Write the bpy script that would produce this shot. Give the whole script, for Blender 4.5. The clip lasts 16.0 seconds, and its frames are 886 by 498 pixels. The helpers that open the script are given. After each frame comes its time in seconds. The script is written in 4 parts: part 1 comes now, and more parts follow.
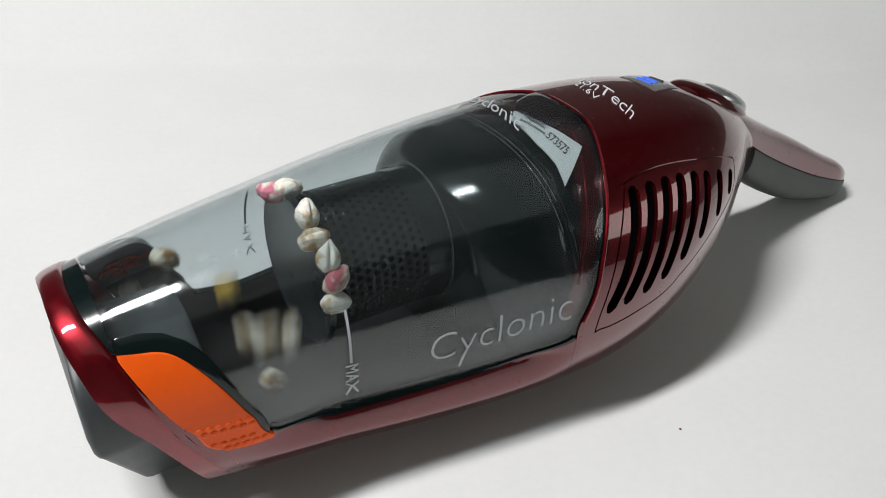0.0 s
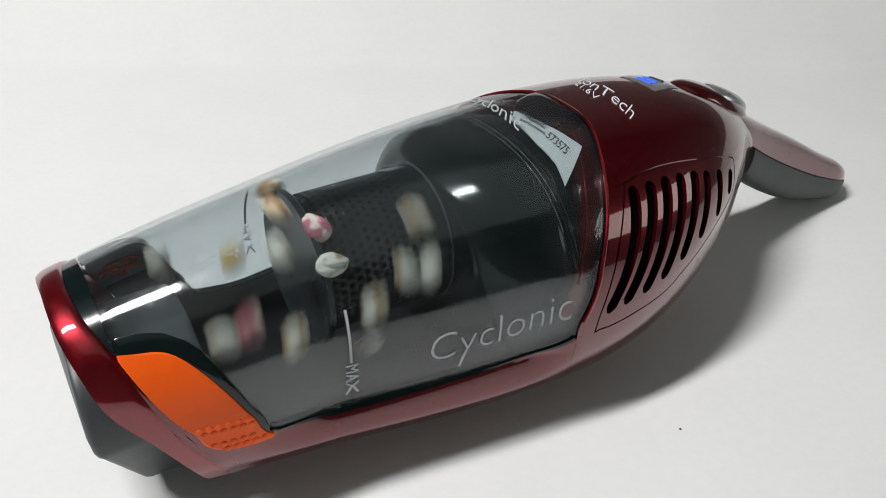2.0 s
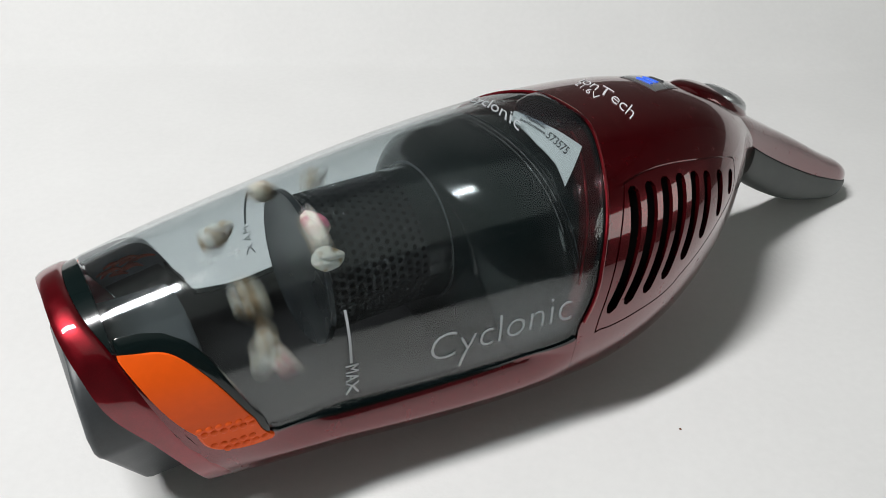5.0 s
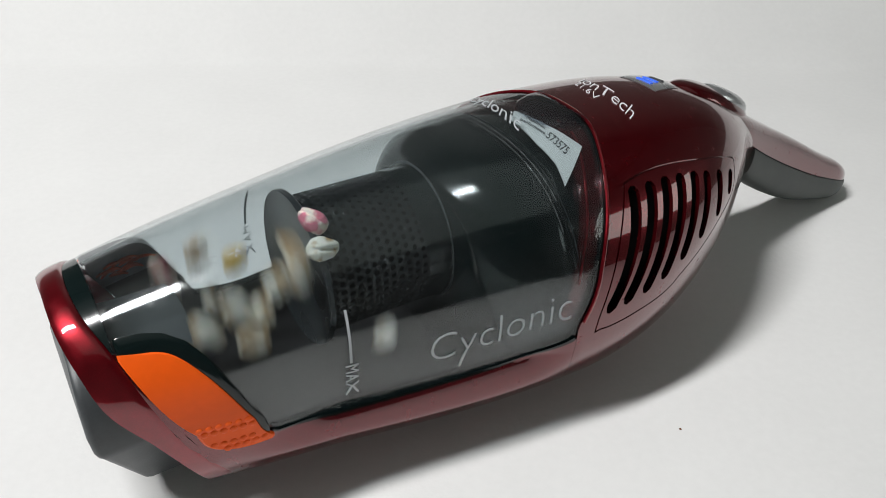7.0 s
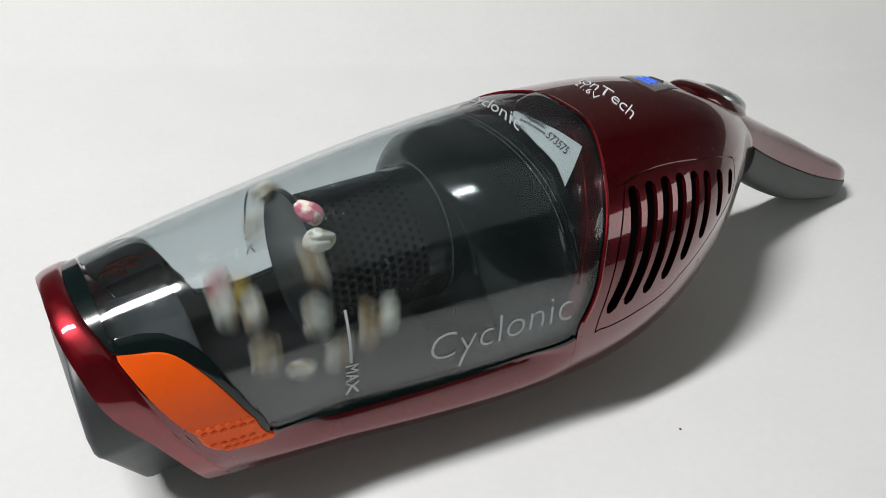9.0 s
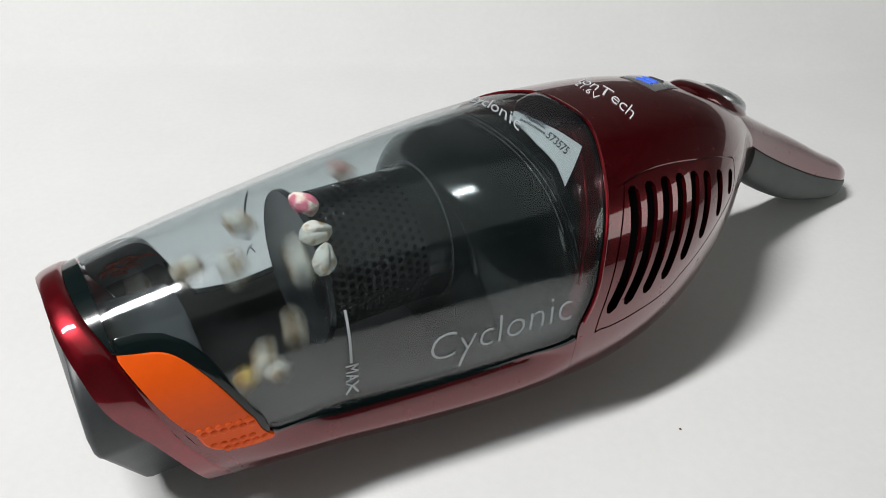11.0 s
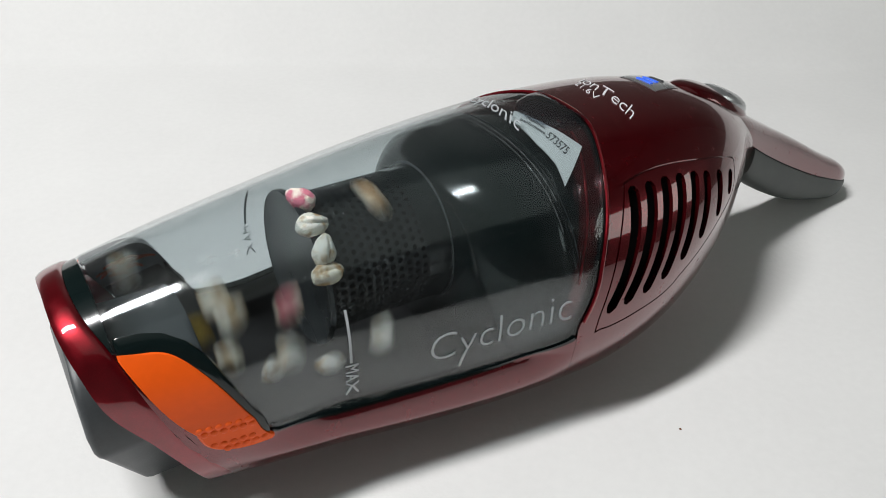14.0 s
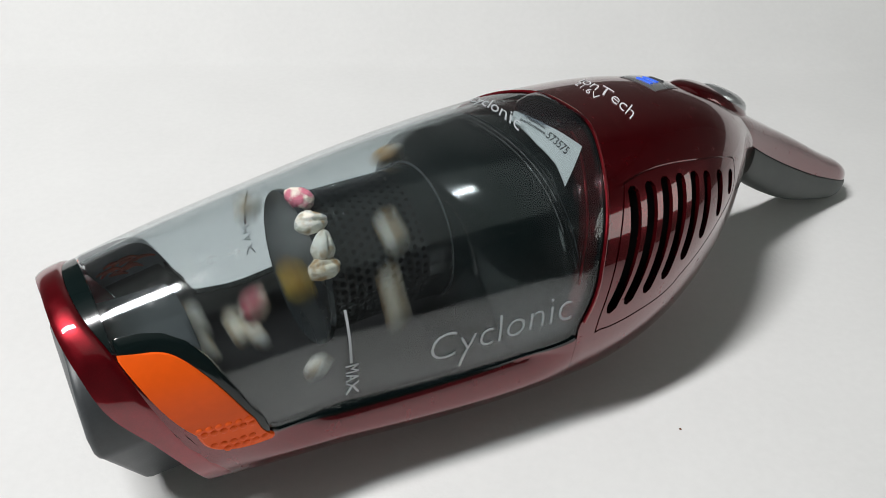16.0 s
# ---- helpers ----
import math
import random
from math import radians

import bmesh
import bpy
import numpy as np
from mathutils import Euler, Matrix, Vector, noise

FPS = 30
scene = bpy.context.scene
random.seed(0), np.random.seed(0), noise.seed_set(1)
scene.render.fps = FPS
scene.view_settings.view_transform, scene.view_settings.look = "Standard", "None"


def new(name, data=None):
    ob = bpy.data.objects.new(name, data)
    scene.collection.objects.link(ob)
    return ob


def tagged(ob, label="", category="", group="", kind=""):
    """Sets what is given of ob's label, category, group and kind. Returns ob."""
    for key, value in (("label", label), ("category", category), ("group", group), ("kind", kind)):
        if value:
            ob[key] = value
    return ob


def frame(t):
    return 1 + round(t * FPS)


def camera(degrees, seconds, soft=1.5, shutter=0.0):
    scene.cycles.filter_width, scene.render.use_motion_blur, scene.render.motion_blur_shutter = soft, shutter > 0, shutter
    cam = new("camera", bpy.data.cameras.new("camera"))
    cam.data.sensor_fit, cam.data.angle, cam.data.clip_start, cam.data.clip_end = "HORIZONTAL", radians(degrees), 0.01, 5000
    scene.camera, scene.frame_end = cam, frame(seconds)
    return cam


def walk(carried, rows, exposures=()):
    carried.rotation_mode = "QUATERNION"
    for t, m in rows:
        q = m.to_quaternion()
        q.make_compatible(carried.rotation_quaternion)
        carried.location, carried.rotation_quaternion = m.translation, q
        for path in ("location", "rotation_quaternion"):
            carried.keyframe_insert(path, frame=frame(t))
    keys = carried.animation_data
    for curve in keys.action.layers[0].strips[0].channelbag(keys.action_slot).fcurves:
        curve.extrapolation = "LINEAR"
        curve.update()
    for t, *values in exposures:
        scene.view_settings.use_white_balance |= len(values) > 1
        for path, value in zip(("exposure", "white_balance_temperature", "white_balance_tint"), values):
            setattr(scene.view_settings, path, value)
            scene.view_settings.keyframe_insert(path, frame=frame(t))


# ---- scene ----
cam = camera(60, 16.0, soft=0.95, shutter=0.45)


def camera_pose(x, y, z, yaw, pitch, roll):
    """Camera that looks along yaw (from +Y towards +X), pitched down, in degrees."""
    a, p, r = radians(yaw), radians(pitch), radians(roll)
    flat = Vector((math.sin(a), math.cos(a), 0))
    right = Vector((math.cos(a), -math.sin(a), 0))
    fwd = flat * math.cos(p) - Vector((0, 0, 1)) * math.sin(p)
    up = Vector((0, 0, 1)) * math.cos(p) + flat * math.sin(p)
    rr = right * math.cos(r) + up * math.sin(r)
    uu = up * math.cos(r) - right * math.sin(r)
    m = Matrix((rr, uu, -fwd)).transposed().to_4x4()
    return Matrix.Translation((x, y, z)) @ m


LIFT = 0.002                      # the vacuum's own zero above the table
EYE = camera_pose(-0.0142, -0.2120, 0.2298 + LIFT, 33.92, 35.02, 2.464)
walk(cam, [(0.0, EYE), (16.0, EYE)])

# ---- light: one lamp above, dim room, added overhead fill ----
scene.view_settings.exposure = 0.0
world = bpy.data.worlds.new("world")
scene.world = world
world.use_nodes = True
world.node_tree.nodes["Background"].inputs[0].default_value = (0.9, 0.95, 1.0, 1)
world.node_tree.nodes["Background"].inputs[1].default_value = 0.10


def area(name, eye, target, size, watts, colour, size_y=None):
    d = bpy.data.lights.new(name, "AREA")
    d.shape = "DISK" if size_y is None else "RECTANGLE"
    d.size, d.energy, d.color = size, watts, colour
    if size_y:
        d.size_y = size_y
    ob = new(name, d)
    z = (Vector(eye) - Vector(target)).normalized()
    x = (Vector((1, 0, 0)) - z * z.x).normalized()
    ob.matrix_world = Matrix.Translation(eye) @ Matrix((x, z.cross(x), z)).transposed().to_4x4()
    return ob


area("lamp_light", (-0.48, 0.15, 1.30), (0.15, 0.05, 0.0), 0.66, 21.2, (1.0, 1.0, 1.0), 0.10)
# unseen overhead panel, added only to fill the shadows
area("overhead_fill", (0.1, 0.0, 2.46), (0.1, 0.0, 0.0), 3.0, 4.1, (0.89, 1.0, 0.94), 3.0)
area("window_light", (1.60, -1.15, 0.70), (0.1, 0.0, 0.1), 1.0, 3.6, (0.93, 1.0, 0.95), 0.6)

# ---- materials ----


def material(name, colour, rough=0.5, metal=0.0, spec=0.5, coat=0.0, coat_rough=0.05, grain=None, bump=None, vary=0.0):
    """Principled material. grain: (scale, amount) of colour noise. bump: (scale, strength, distance)."""
    m = bpy.data.materials.new(name)
    m.use_nodes = True
    nt = m.node_tree
    b = nt.nodes["Principled BSDF"]
    b.inputs["Base Color"].default_value = (*colour, 1)
    b.inputs["Roughness"].default_value = rough
    b.inputs["Metallic"].default_value = metal
    b.inputs["Specular IOR Level"].default_value = spec
    b.inputs["Coat Weight"].default_value = coat
    b.inputs["Coat Roughness"].default_value = coat_rough
    b.inputs["Coat IOR"].default_value = 1.7
    co = nt.nodes.new("ShaderNodeTexCoord")
    if grain:
        n1 = nt.nodes.new("ShaderNodeTexNoise")
        n1.inputs["Scale"].default_value, n1.inputs["Detail"].default_value = grain[0], 6
        n2 = nt.nodes.new("ShaderNodeTexNoise")
        n2.inputs["Scale"].default_value, n2.inputs["Detail"].default_value = grain[0] / 14, 2
        nt.links.new(co.outputs["Object"], n1.inputs["Vector"])
        nt.links.new(co.outputs["Object"], n2.inputs["Vector"])
        add = nt.nodes.new("ShaderNodeMath")
        nt.links.new(n1.outputs[0], add.inputs[0]), nt.links.new(n2.outputs[0], add.inputs[1])
        mr = nt.nodes.new("ShaderNodeMapRange")
        mr.inputs["From Min"].default_value, mr.inputs["From Max"].default_value = 0.6, 1.4
        mr.inputs["To Min"].default_value, mr.inputs["To Max"].default_value = 1 - grain[1], 1 + grain[1]
        nt.links.new(add.outputs[0], mr.inputs["Value"])
        mul = nt.nodes.new("ShaderNodeMix")
        mul.data_type, mul.blend_type = "RGBA", "MULTIPLY"
        mul.inputs["Factor"].default_value = 1
        mul.inputs[6].default_value = (*colour, 1)
        comb = nt.nodes.new("ShaderNodeCombineColor")
        for i in range(3):
            nt.links.new(mr.outputs[0], comb.inputs[i])
        nt.links.new(comb.outputs[0], mul.inputs[7])
        nt.links.new(mul.outputs[2], b.inputs["Base Color"])
        rr = nt.nodes.new("ShaderNodeMapRange")
        rr.inputs["From Min"].default_value, rr.inputs["From Max"].default_value = 0.3, 0.7
        rr.inputs["To Min"].default_value, rr.inputs["To Max"].default_value = rough * 0.85, min(1, rough * 1.15)
        nt.links.new(n2.outputs[0], rr.inputs["Value"])
        nt.links.new(rr.outputs[0], b.inputs["Roughness"])
    if bump:
        n3 = nt.nodes.new("ShaderNodeTexNoise")
        n3.inputs["Scale"].default_value, n3.inputs["Detail"].default_value = bump[0], 5
        nt.links.new(co.outputs["Object"], n3.inputs["Vector"])
        bp = nt.nodes.new("ShaderNodeBump")
        bp.inputs["Strength"].default_value, bp.inputs["Distance"].default_value = bump[1], bump[2]
        nt.links.new(n3.outputs[0], bp.inputs["Height"])
        nt.links.new(bp.outputs[0], b.inputs["Normal"])
    return m


def clear_plastic(name, tint, gloss_rough=0.045, ior=1.72, scratches=True):
    """Thin clear wall: straight-through tint with real Fresnel gloss."""
    m = bpy.data.materials.new(name)
    m.use_nodes = True
    nt = m.node_tree
    nt.nodes.clear()
    out = nt.nodes.new("ShaderNodeOutputMaterial")
    tr = nt.nodes.new("ShaderNodeBsdfTransparent")
    tr.inputs[0].default_value = (*tint, 1)
    gl = nt.nodes.new("ShaderNodeBsdfGlossy")
    gl.inputs["Roughness"].default_value = gloss_rough
    lw = nt.nodes.new("ShaderNodeLayerWeight")
    lw.inputs["Blend"].default_value = 0.5
    p5 = nt.nodes.new("ShaderNodeMath")
    p5.operation, p5.inputs[1].default_value = "POWER", 5
    fr = nt.nodes.new("ShaderNodeMapRange")
    fr.inputs["To Min"].default_value, fr.inputs["To Max"].default_value = ((ior - 1) / (ior + 1)) ** 2, 1.0
    nt.links.new(lw.outputs["Facing"], p5.inputs[0]), nt.links.new(p5.outputs[0], fr.inputs["Value"])
    mx = nt.nodes.new("ShaderNodeMixShader")
    nt.links.new(fr.outputs[0], mx.inputs[0])
    nt.links.new(tr.outputs[0], mx.inputs[1]), nt.links.new(gl.outputs[0], mx.inputs[2])
    if scratches:
        co = nt.nodes.new("ShaderNodeTexCoord")
        n = nt.nodes.new("ShaderNodeTexNoise")
        n.inputs["Scale"].default_value, n.inputs["Detail"].default_value = 260, 8
        nt.links.new(co.outputs["Object"], n.inputs["Vector"])
        mr = nt.nodes.new("ShaderNodeMapRange")
        mr.inputs["From Min"].default_value, mr.inputs["From Max"].default_value = 0.45, 0.75
        mr.inputs["To Min"].default_value, mr.inputs["To Max"].default_value = gloss_rough, gloss_rough + 0.13
        nt.links.new(n.outputs[0], mr.inputs["Value"])
        nt.links.new(mr.outputs[0], gl.inputs["Roughness"])
    last = mx
    if scratches:
        # thin film of dust on the wall, uneven
        film = nt.nodes.new("ShaderNodeBsdfDiffuse")
        film.inputs[0].default_value = (0.62, 0.64, 0.66, 1)
        cloud = nt.nodes.new("ShaderNodeTexNoise")
        cloud.inputs["Scale"].default_value, cloud.inputs["Detail"].default_value = 34, 6
        much = nt.nodes.new("ShaderNodeMapRange")
        much.inputs["From Min"].default_value, much.inputs["From Max"].default_value = 0.35, 0.75
        much.inputs["To Min"].default_value, much.inputs["To Max"].default_value = 0.002, 0.013
        lay = nt.nodes.new("ShaderNodeMixShader")
        nt.links.new(co.outputs["Object"], cloud.inputs["Vector"]), nt.links.new(cloud.outputs[0], much.inputs["Value"])
        nt.links.new(much.outputs[0], lay.inputs[0]), nt.links.new(last.outputs[0], lay.inputs[1]), nt.links.new(film.outputs[0], lay.inputs[2])
        last = lay
        # fine scratches along two directions and dust specks
        df = nt.nodes.new("ShaderNodeBsdfDiffuse")
        df.inputs[0].default_value = (0.75, 0.78, 0.8, 1)
        for stretch, turn, lo, hi, most in (((40, 1500, 1500), 0.5, 0.75, 0.80, 0.05), ((1500, 90, 1500), -0.6, 0.76, 0.80, 0.05), ((2200, 2200, 2200), 0, 0.82, 0.86, 0.3)):
            mp = nt.nodes.new("ShaderNodeMapping")
            mp.inputs["Scale"].default_value = stretch
            mp.inputs["Rotation"].default_value = (turn * 0.5, turn, turn)
            nz = nt.nodes.new("ShaderNodeTexNoise")
            nz.inputs["Scale"].default_value, nz.inputs["Detail"].default_value = 1.0, 1.0
            r2 = nt.nodes.new("ShaderNodeMapRange")
            r2.inputs["From Min"].default_value, r2.inputs["From Max"].default_value, r2.inputs["To Max"].default_value = lo, hi, most
            m2 = nt.nodes.new("ShaderNodeMixShader")
            nt.links.new(co.outputs["Object"], mp.inputs["Vector"]), nt.links.new(mp.outputs[0], nz.inputs["Vector"])
            nt.links.new(nz.outputs[0], r2.inputs["Value"]), nt.links.new(r2.outputs[0], m2.inputs[0])
            nt.links.new(last.outputs[0], m2.inputs[1]), nt.links.new(df.outputs[0], m2.inputs[2])
            last = m2
    nt.links.new(last.outputs[0], out.inputs[0])
    return m


RED = material("red_lacquer", (0.125, 0.005, 0.009), 0.24, 0.75, 0.3, 1.0, 0.015, grain=(2600, 0.16))
# lit copy of red_lacquer: same paint, brightened where it catches the lamp
RED_LIT = material("red_lit_lacquer", (0.19, 0.005, 0.011), 0.33, 0.75, 0.3, 1.0, 0.02, grain=(2600, 0.25))
LINER = material("dark_liner", (0.017, 0.015, 0.016), 0.45, grain=(300, 0.2))
BLACK = material("black_plastic", (0.005, 0.010, 0.010), 0.13, coat=0.0, grain=(400, 0.15))
BLACK_SATIN = material("black_satin", (0.009, 0.012, 0.013), 0.15, grain=(500, 0.15), bump=(900, 0.15, 0.0004))
# near-black that paints the shade inside slots and screen holes
VOID = material("shade_black", (0.004, 0.004, 0.004), 0.9, spec=0.1, grain=(300, 0.2))
DISC = material("disc_plastic", (0.026, 0.031, 0.034), 0.30, grain=(500, 0.15))
GREY = material("grey_plastic", (0.060, 0.066, 0.070), 0.42, grain=(700, 0.12), bump=(2500, 0.12, 0.0003))
GRIP = material("grey_grip", (0.075, 0.085, 0.080), 0.55, grain=(900, 0.12), bump=(3000, 0.2, 0.0003))
ORANGE = material("orange_plastic", (0.95, 0.115, 0.006), 0.42, spec=0.28, grain=(300, 0.05))
SILVER = material("silver_paint", (0.55, 0.56, 0.57), 0.25, 0.8, grain=(900, 0.08))
INK = material("grey_white_print", (0.74, 0.76, 0.78), 0.5, grain=(900, 0.05))
CUP_INK = material("grey_cup_print", (0.47, 0.50, 0.52), 0.5, grain=(900, 0.05))
DARK_INK = material("dark_print", (0.05, 0.05, 0.055), 0.6, grain=(900, 0.05))
LABEL = material("label_paper", (0.72, 0.74, 0.74), 0.45, grain=(300, 0.05))
CRUMB = material("brown_crumb", (0.20, 0.08, 0.04), 0.7, grain=(160, 0.8))
PAPER = material("white_paper", (0.78, 0.775, 0.765), 0.75, spec=0.25, grain=(240, 0.025), bump=(420, 0.25, 0.0006))
WALL = material("white_wall", (0.78, 0.77, 0.75), 0.85, spec=0.2, grain=(60, 0.03), bump=(150, 0.15, 0.001))
ROOM = material("room_paint", (0.19, 0.19, 0.18), 0.9, grain=(20, 0.1))
FLOOR = material("room_floor", (0.10, 0.08, 0.06), 0.7, grain=(20, 0.2))
CLEAR = clear_plastic("smoky_clear_plastic", (0.880, 0.912, 0.920), 0.055, 1.70)
LIP_CLEAR = clear_plastic("thick_clear_plastic", (0.78, 0.80, 0.83), 0.03, 1.6, scratches=False)
# colour for the painted reflection of the orange button
STREAK = material("orange_reflection_paint", (0.62, 0.095, 0.03), 0.4, grain=(160, 0.6))
SMOKE = material("smoky_grey_plastic", (0.26, 0.27, 0.285), 0.30, grain=(220, 0.35))


def glow(name, colour, strength):
    m = bpy.data.materials.new(name)
    m.use_nodes = True
    b = m.node_tree.nodes["Principled BSDF"]
    b.inputs["Base Color"].default_value = (*colour, 1)
    b.inputs["Emission Color"].default_value = (*colour, 1)
    b.inputs["Emission Strength"].default_value = strength
    return m


BLUE = glow("blue_indicator", (0.05, 0.16, 0.9), 0.22)


def grain_material(name, light, dark, amount):
    """Puffed grain: pale skin with brownish or dyed patches and a dark crease."""
    m = material(name, light, 0.75, spec=0.2, bump=(700, 0.6, 0.0009))
    nt = m.node_tree
    b = nt.nodes["Principled BSDF"]
    co = nt.nodes.new("ShaderNodeTexCoord")
    n = nt.nodes.new("ShaderNodeTexNoise")
    n.inputs["Scale"].default_value, n.inputs["Detail"].default_value = 210, 5
    oi = nt.nodes.new("ShaderNodeObjectInfo")
    va = nt.nodes.new("ShaderNodeVectorMath")
    va.operation = "ADD"
    nt.links.new(co.outputs["Object"], va.inputs[0]), nt.links.new(oi.outputs["Random"], va.inputs[1])
    nt.links.new(va.outputs[0], n.inputs["Vector"])
    cr = nt.nodes.new("ShaderNodeValToRGB")
    cr.color_ramp.elements[0].position, cr.color_ramp.elements[0].color = amount, (*dark, 1)
    cr.color_ramp.elements[1].position, cr.color_ramp.elements[1].color = amount + 0.14, (*light, 1)
    nt.links.new(n.outputs[0], cr.inputs[0]), nt.links.new(cr.outputs[0], b.inputs["Base Color"])
    b.inputs["Subsurface Weight"].default_value = 0.15
    b.inputs["Subsurface Radius"].default_value = (0.002, 0.0015, 0.001)
    return m


WHITE_GRAIN = grain_material("pale_puffed_grain", (0.88, 0.85, 0.77), (0.50, 0.33, 0.16), 0.36)
CREAM_GRAIN = grain_material("cream_puffed_grain", (0.86, 0.79, 0.66), (0.45, 0.28, 0.13), 0.40)
PINK_GRAIN = grain_material("pink_puffed_grain", (0.84, 0.76, 0.68), (0.60, 0.20, 0.27), 0.46)
ROSE_GRAIN = grain_material("rose_puffed_grain", (0.80, 0.66, 0.56), (0.58, 0.17, 0.20), 0.44)
YELLOW_GRAIN = grain_material("yellow_puffed_grain", (0.68, 0.45, 0.07), (0.42, 0.22, 0.03), 0.42)

# ---- the body's shape: one smooth hull, x towards the handle, y away, z up ----
HX = np.array([-.015, .02, .06, .10, .14, .18, .21, .24, .27, .295, .315])
HW = np.array([.0350, .0416, .0484, .0553, .0608, .0627, .0583, .0475, .0311, .0157, .0106])
HT = np.array([.0828, .0894, .0949, .0993, .1018, .1027, .1023, .0992, .0896, .0768, .0664])
HB = np.array([.0140, .0092, .0042, -.0001, -.0021, .0003, .0081, .0200, .0344, .0492, .0618])


def natural(xs, ys):
    n, h = len(xs), np.diff(xs)
    a, b = np.eye(n), np.zeros(n)
    for i in range(1, n - 1):
        a[i, i - 1], a[i, i], a[i, i + 1] = h[i - 1], 2 * (h[i - 1] + h[i]), h[i]
        b[i] = 6 * ((ys[i + 1] - ys[i]) / h[i] - (ys[i] - ys[i - 1]) / h[i - 1])
    m = np.linalg.solve(a, b)

    def at(x):
        x = np.clip(x, xs[0], xs[-1])
        i = np.clip(np.searchsorted(xs, x) - 1, 0, n - 2)
        d, e, w = x - xs[i], xs[i + 1] - x, h[i]
        return m[i] * e**3 / (6 * w) + m[i + 1] * d**3 / (6 * w) + (ys[i] / w - m[i] * w / 6) * e + (ys[i + 1] / w - m[i + 1] * w / 6) * d
    return at


hull_w, hull_t, hull_b = natural(HX, HW), natural(HX, HT), natural(HX, HB)


def skin(x, phi):
    """Points of the hull; phi in degrees from the top towards the side with the word (-y)."""
    x, p = np.asarray(x, float), np.radians(np.asarray(phi, float))
    t, b, w = hull_t(x), np.maximum(hull_b(x), -0.0016), hull_w(x)
    c = b + (t - b) * 0.45
    s, k = np.sin(p), np.cos(p)
    n = np.where(k > 0, 2.25, 3.0 + 0.8 * np.clip((0.06 - x) / 0.06, 0, 1))
    y = -w * np.sign(s) * np.abs(s) ** (2 / n)
    z = c + np.where(k > 0, t - c, c - b) * np.sign(k) * np.abs(k) ** (2 / n)
    return np.stack([x + 0 * y, y, z], -1)


def hull(x, phi, off=0.0):
    """Hull points moved along the outward normal by off."""
    p = skin(x, phi)
    dx = skin(np.asarray(x) + 4e-4, phi) - skin(np.asarray(x) - 4e-4, phi)
    dp = skin(x, np.asarray(phi) + 1.2) - skin(x, np.asarray(phi) - 1.2)
    n = np.cross(dp, dx)
    n /= np.maximum(np.linalg.norm(n, axis=-1, keepdims=True), 1e-12)
    out = skin(x, phi) - np.stack([np.asarray(x) + 0 * p[..., 0], 0 * p[..., 0], 0 * p[..., 0] + 0.05], -1)
    n *= np.sign((n * out).sum(-1, keepdims=True))
    return p + n * (np.asarray(off) - dent(x, phi))[..., None]


def dent(x, phi):
    """The cup curves in towards its lower edge; the housing below it bulges out."""
    a = np.abs((np.asarray(phi, float) + 180) % 360 - 180)
    x = np.asarray(x, float)
    e = 97.0
    ramp = lambda q: np.clip(q, 0, 1) ** 2 * (3 - 2 * np.clip(q, 0, 1))
    d = np.where(a < e, (np.clip(a - 62, 0, None) / (e - 62)) ** 2, np.clip(1 - (a - e) / (112 - e), 0, 1) ** 1.5)
    return 0.0056 * d * ramp((x - 0.020) / 0.042) * (1 - ramp((x - 0.128) / 0.024))


def finish(me, material_, sharp=35):
    me.materials.append(material_)
    me.polygons.foreach_set("use_smooth", [True] * len(me.polygons))
    me.set_sharp_from_angle(angle=radians(sharp))
    me.validate()
    me.update()
    return me


def mesh_part(name, verts, faces, material_, parent, label="", sharp=35):
    me = bpy.data.meshes.new(name)
    me.from_pydata([tuple(map(float, v)) for v in verts], [], faces)
    bm = bmesh.new()
    bm.from_mesh(me)
    bmesh.ops.recalc_face_normals(bm, faces=bm.faces)
    bm.to_mesh(me)
    bm.free()
    ob = new(name, finish(me, material_, sharp))
    ob.parent = parent
    if label:
        tagged(ob, label)
    return ob


def part(name, bm, material_, parent, label="", sharp=35):
    me = bpy.data.meshes.new(name)
    bmesh.ops.recalc_face_normals(bm, faces=bm.faces)
    bm.to_mesh(me)
    bm.free()
    ob = new(name, finish(me, material_, sharp))
    ob.parent = parent
    if label:
        tagged(ob, label)
    return ob


def shell_data(X, P, out, inn, wrap=False, fun=None, round_edge=0.0):
    """A closed shell over the grid X, P (rows along x, columns round). out, inn: offsets of its two faces."""
    fun = fun or hull
    ns, nt = X.shape
    o = np.full(X.shape, out)
    if round_edge:
        o[0, :] -= round_edge
        o[-1, :] -= round_edge
        if not wrap:
            o[:, 0] -= round_edge
            o[:, -1] -= round_edge
    va = fun(X, P, o).reshape(-1, 3)
    vb = fun(X, P, inn).reshape(-1, 3)
    n = ns * nt
    faces = []
    cols = nt if wrap else nt - 1
    for i in range(ns - 1):
        for j in range(cols):
            k = (j + 1) % nt
            a, b, c, d = i * nt + j, i * nt + k, (i + 1) * nt + k, (i + 1) * nt + j
            faces.append((a, b, c, d))
            faces.append((n + d, n + c, n + b, n + a))
    for j in range(cols):
        k = (j + 1) % nt
        faces.append((k, j, n + j, n + k))
        e = (ns - 1) * nt
        faces.append((e + j, e + k, n + e + k, n + e + j))
    if not wrap:
        for i in range(ns - 1):
            a, b = i * nt, (i + 1) * nt
            faces.append((a, b, n + b, n + a))
            a, b = i * nt + nt - 1, (i + 1) * nt + nt - 1
            faces.append((b, a, n + a, n + b))
    return np.concatenate([va, vb]), faces


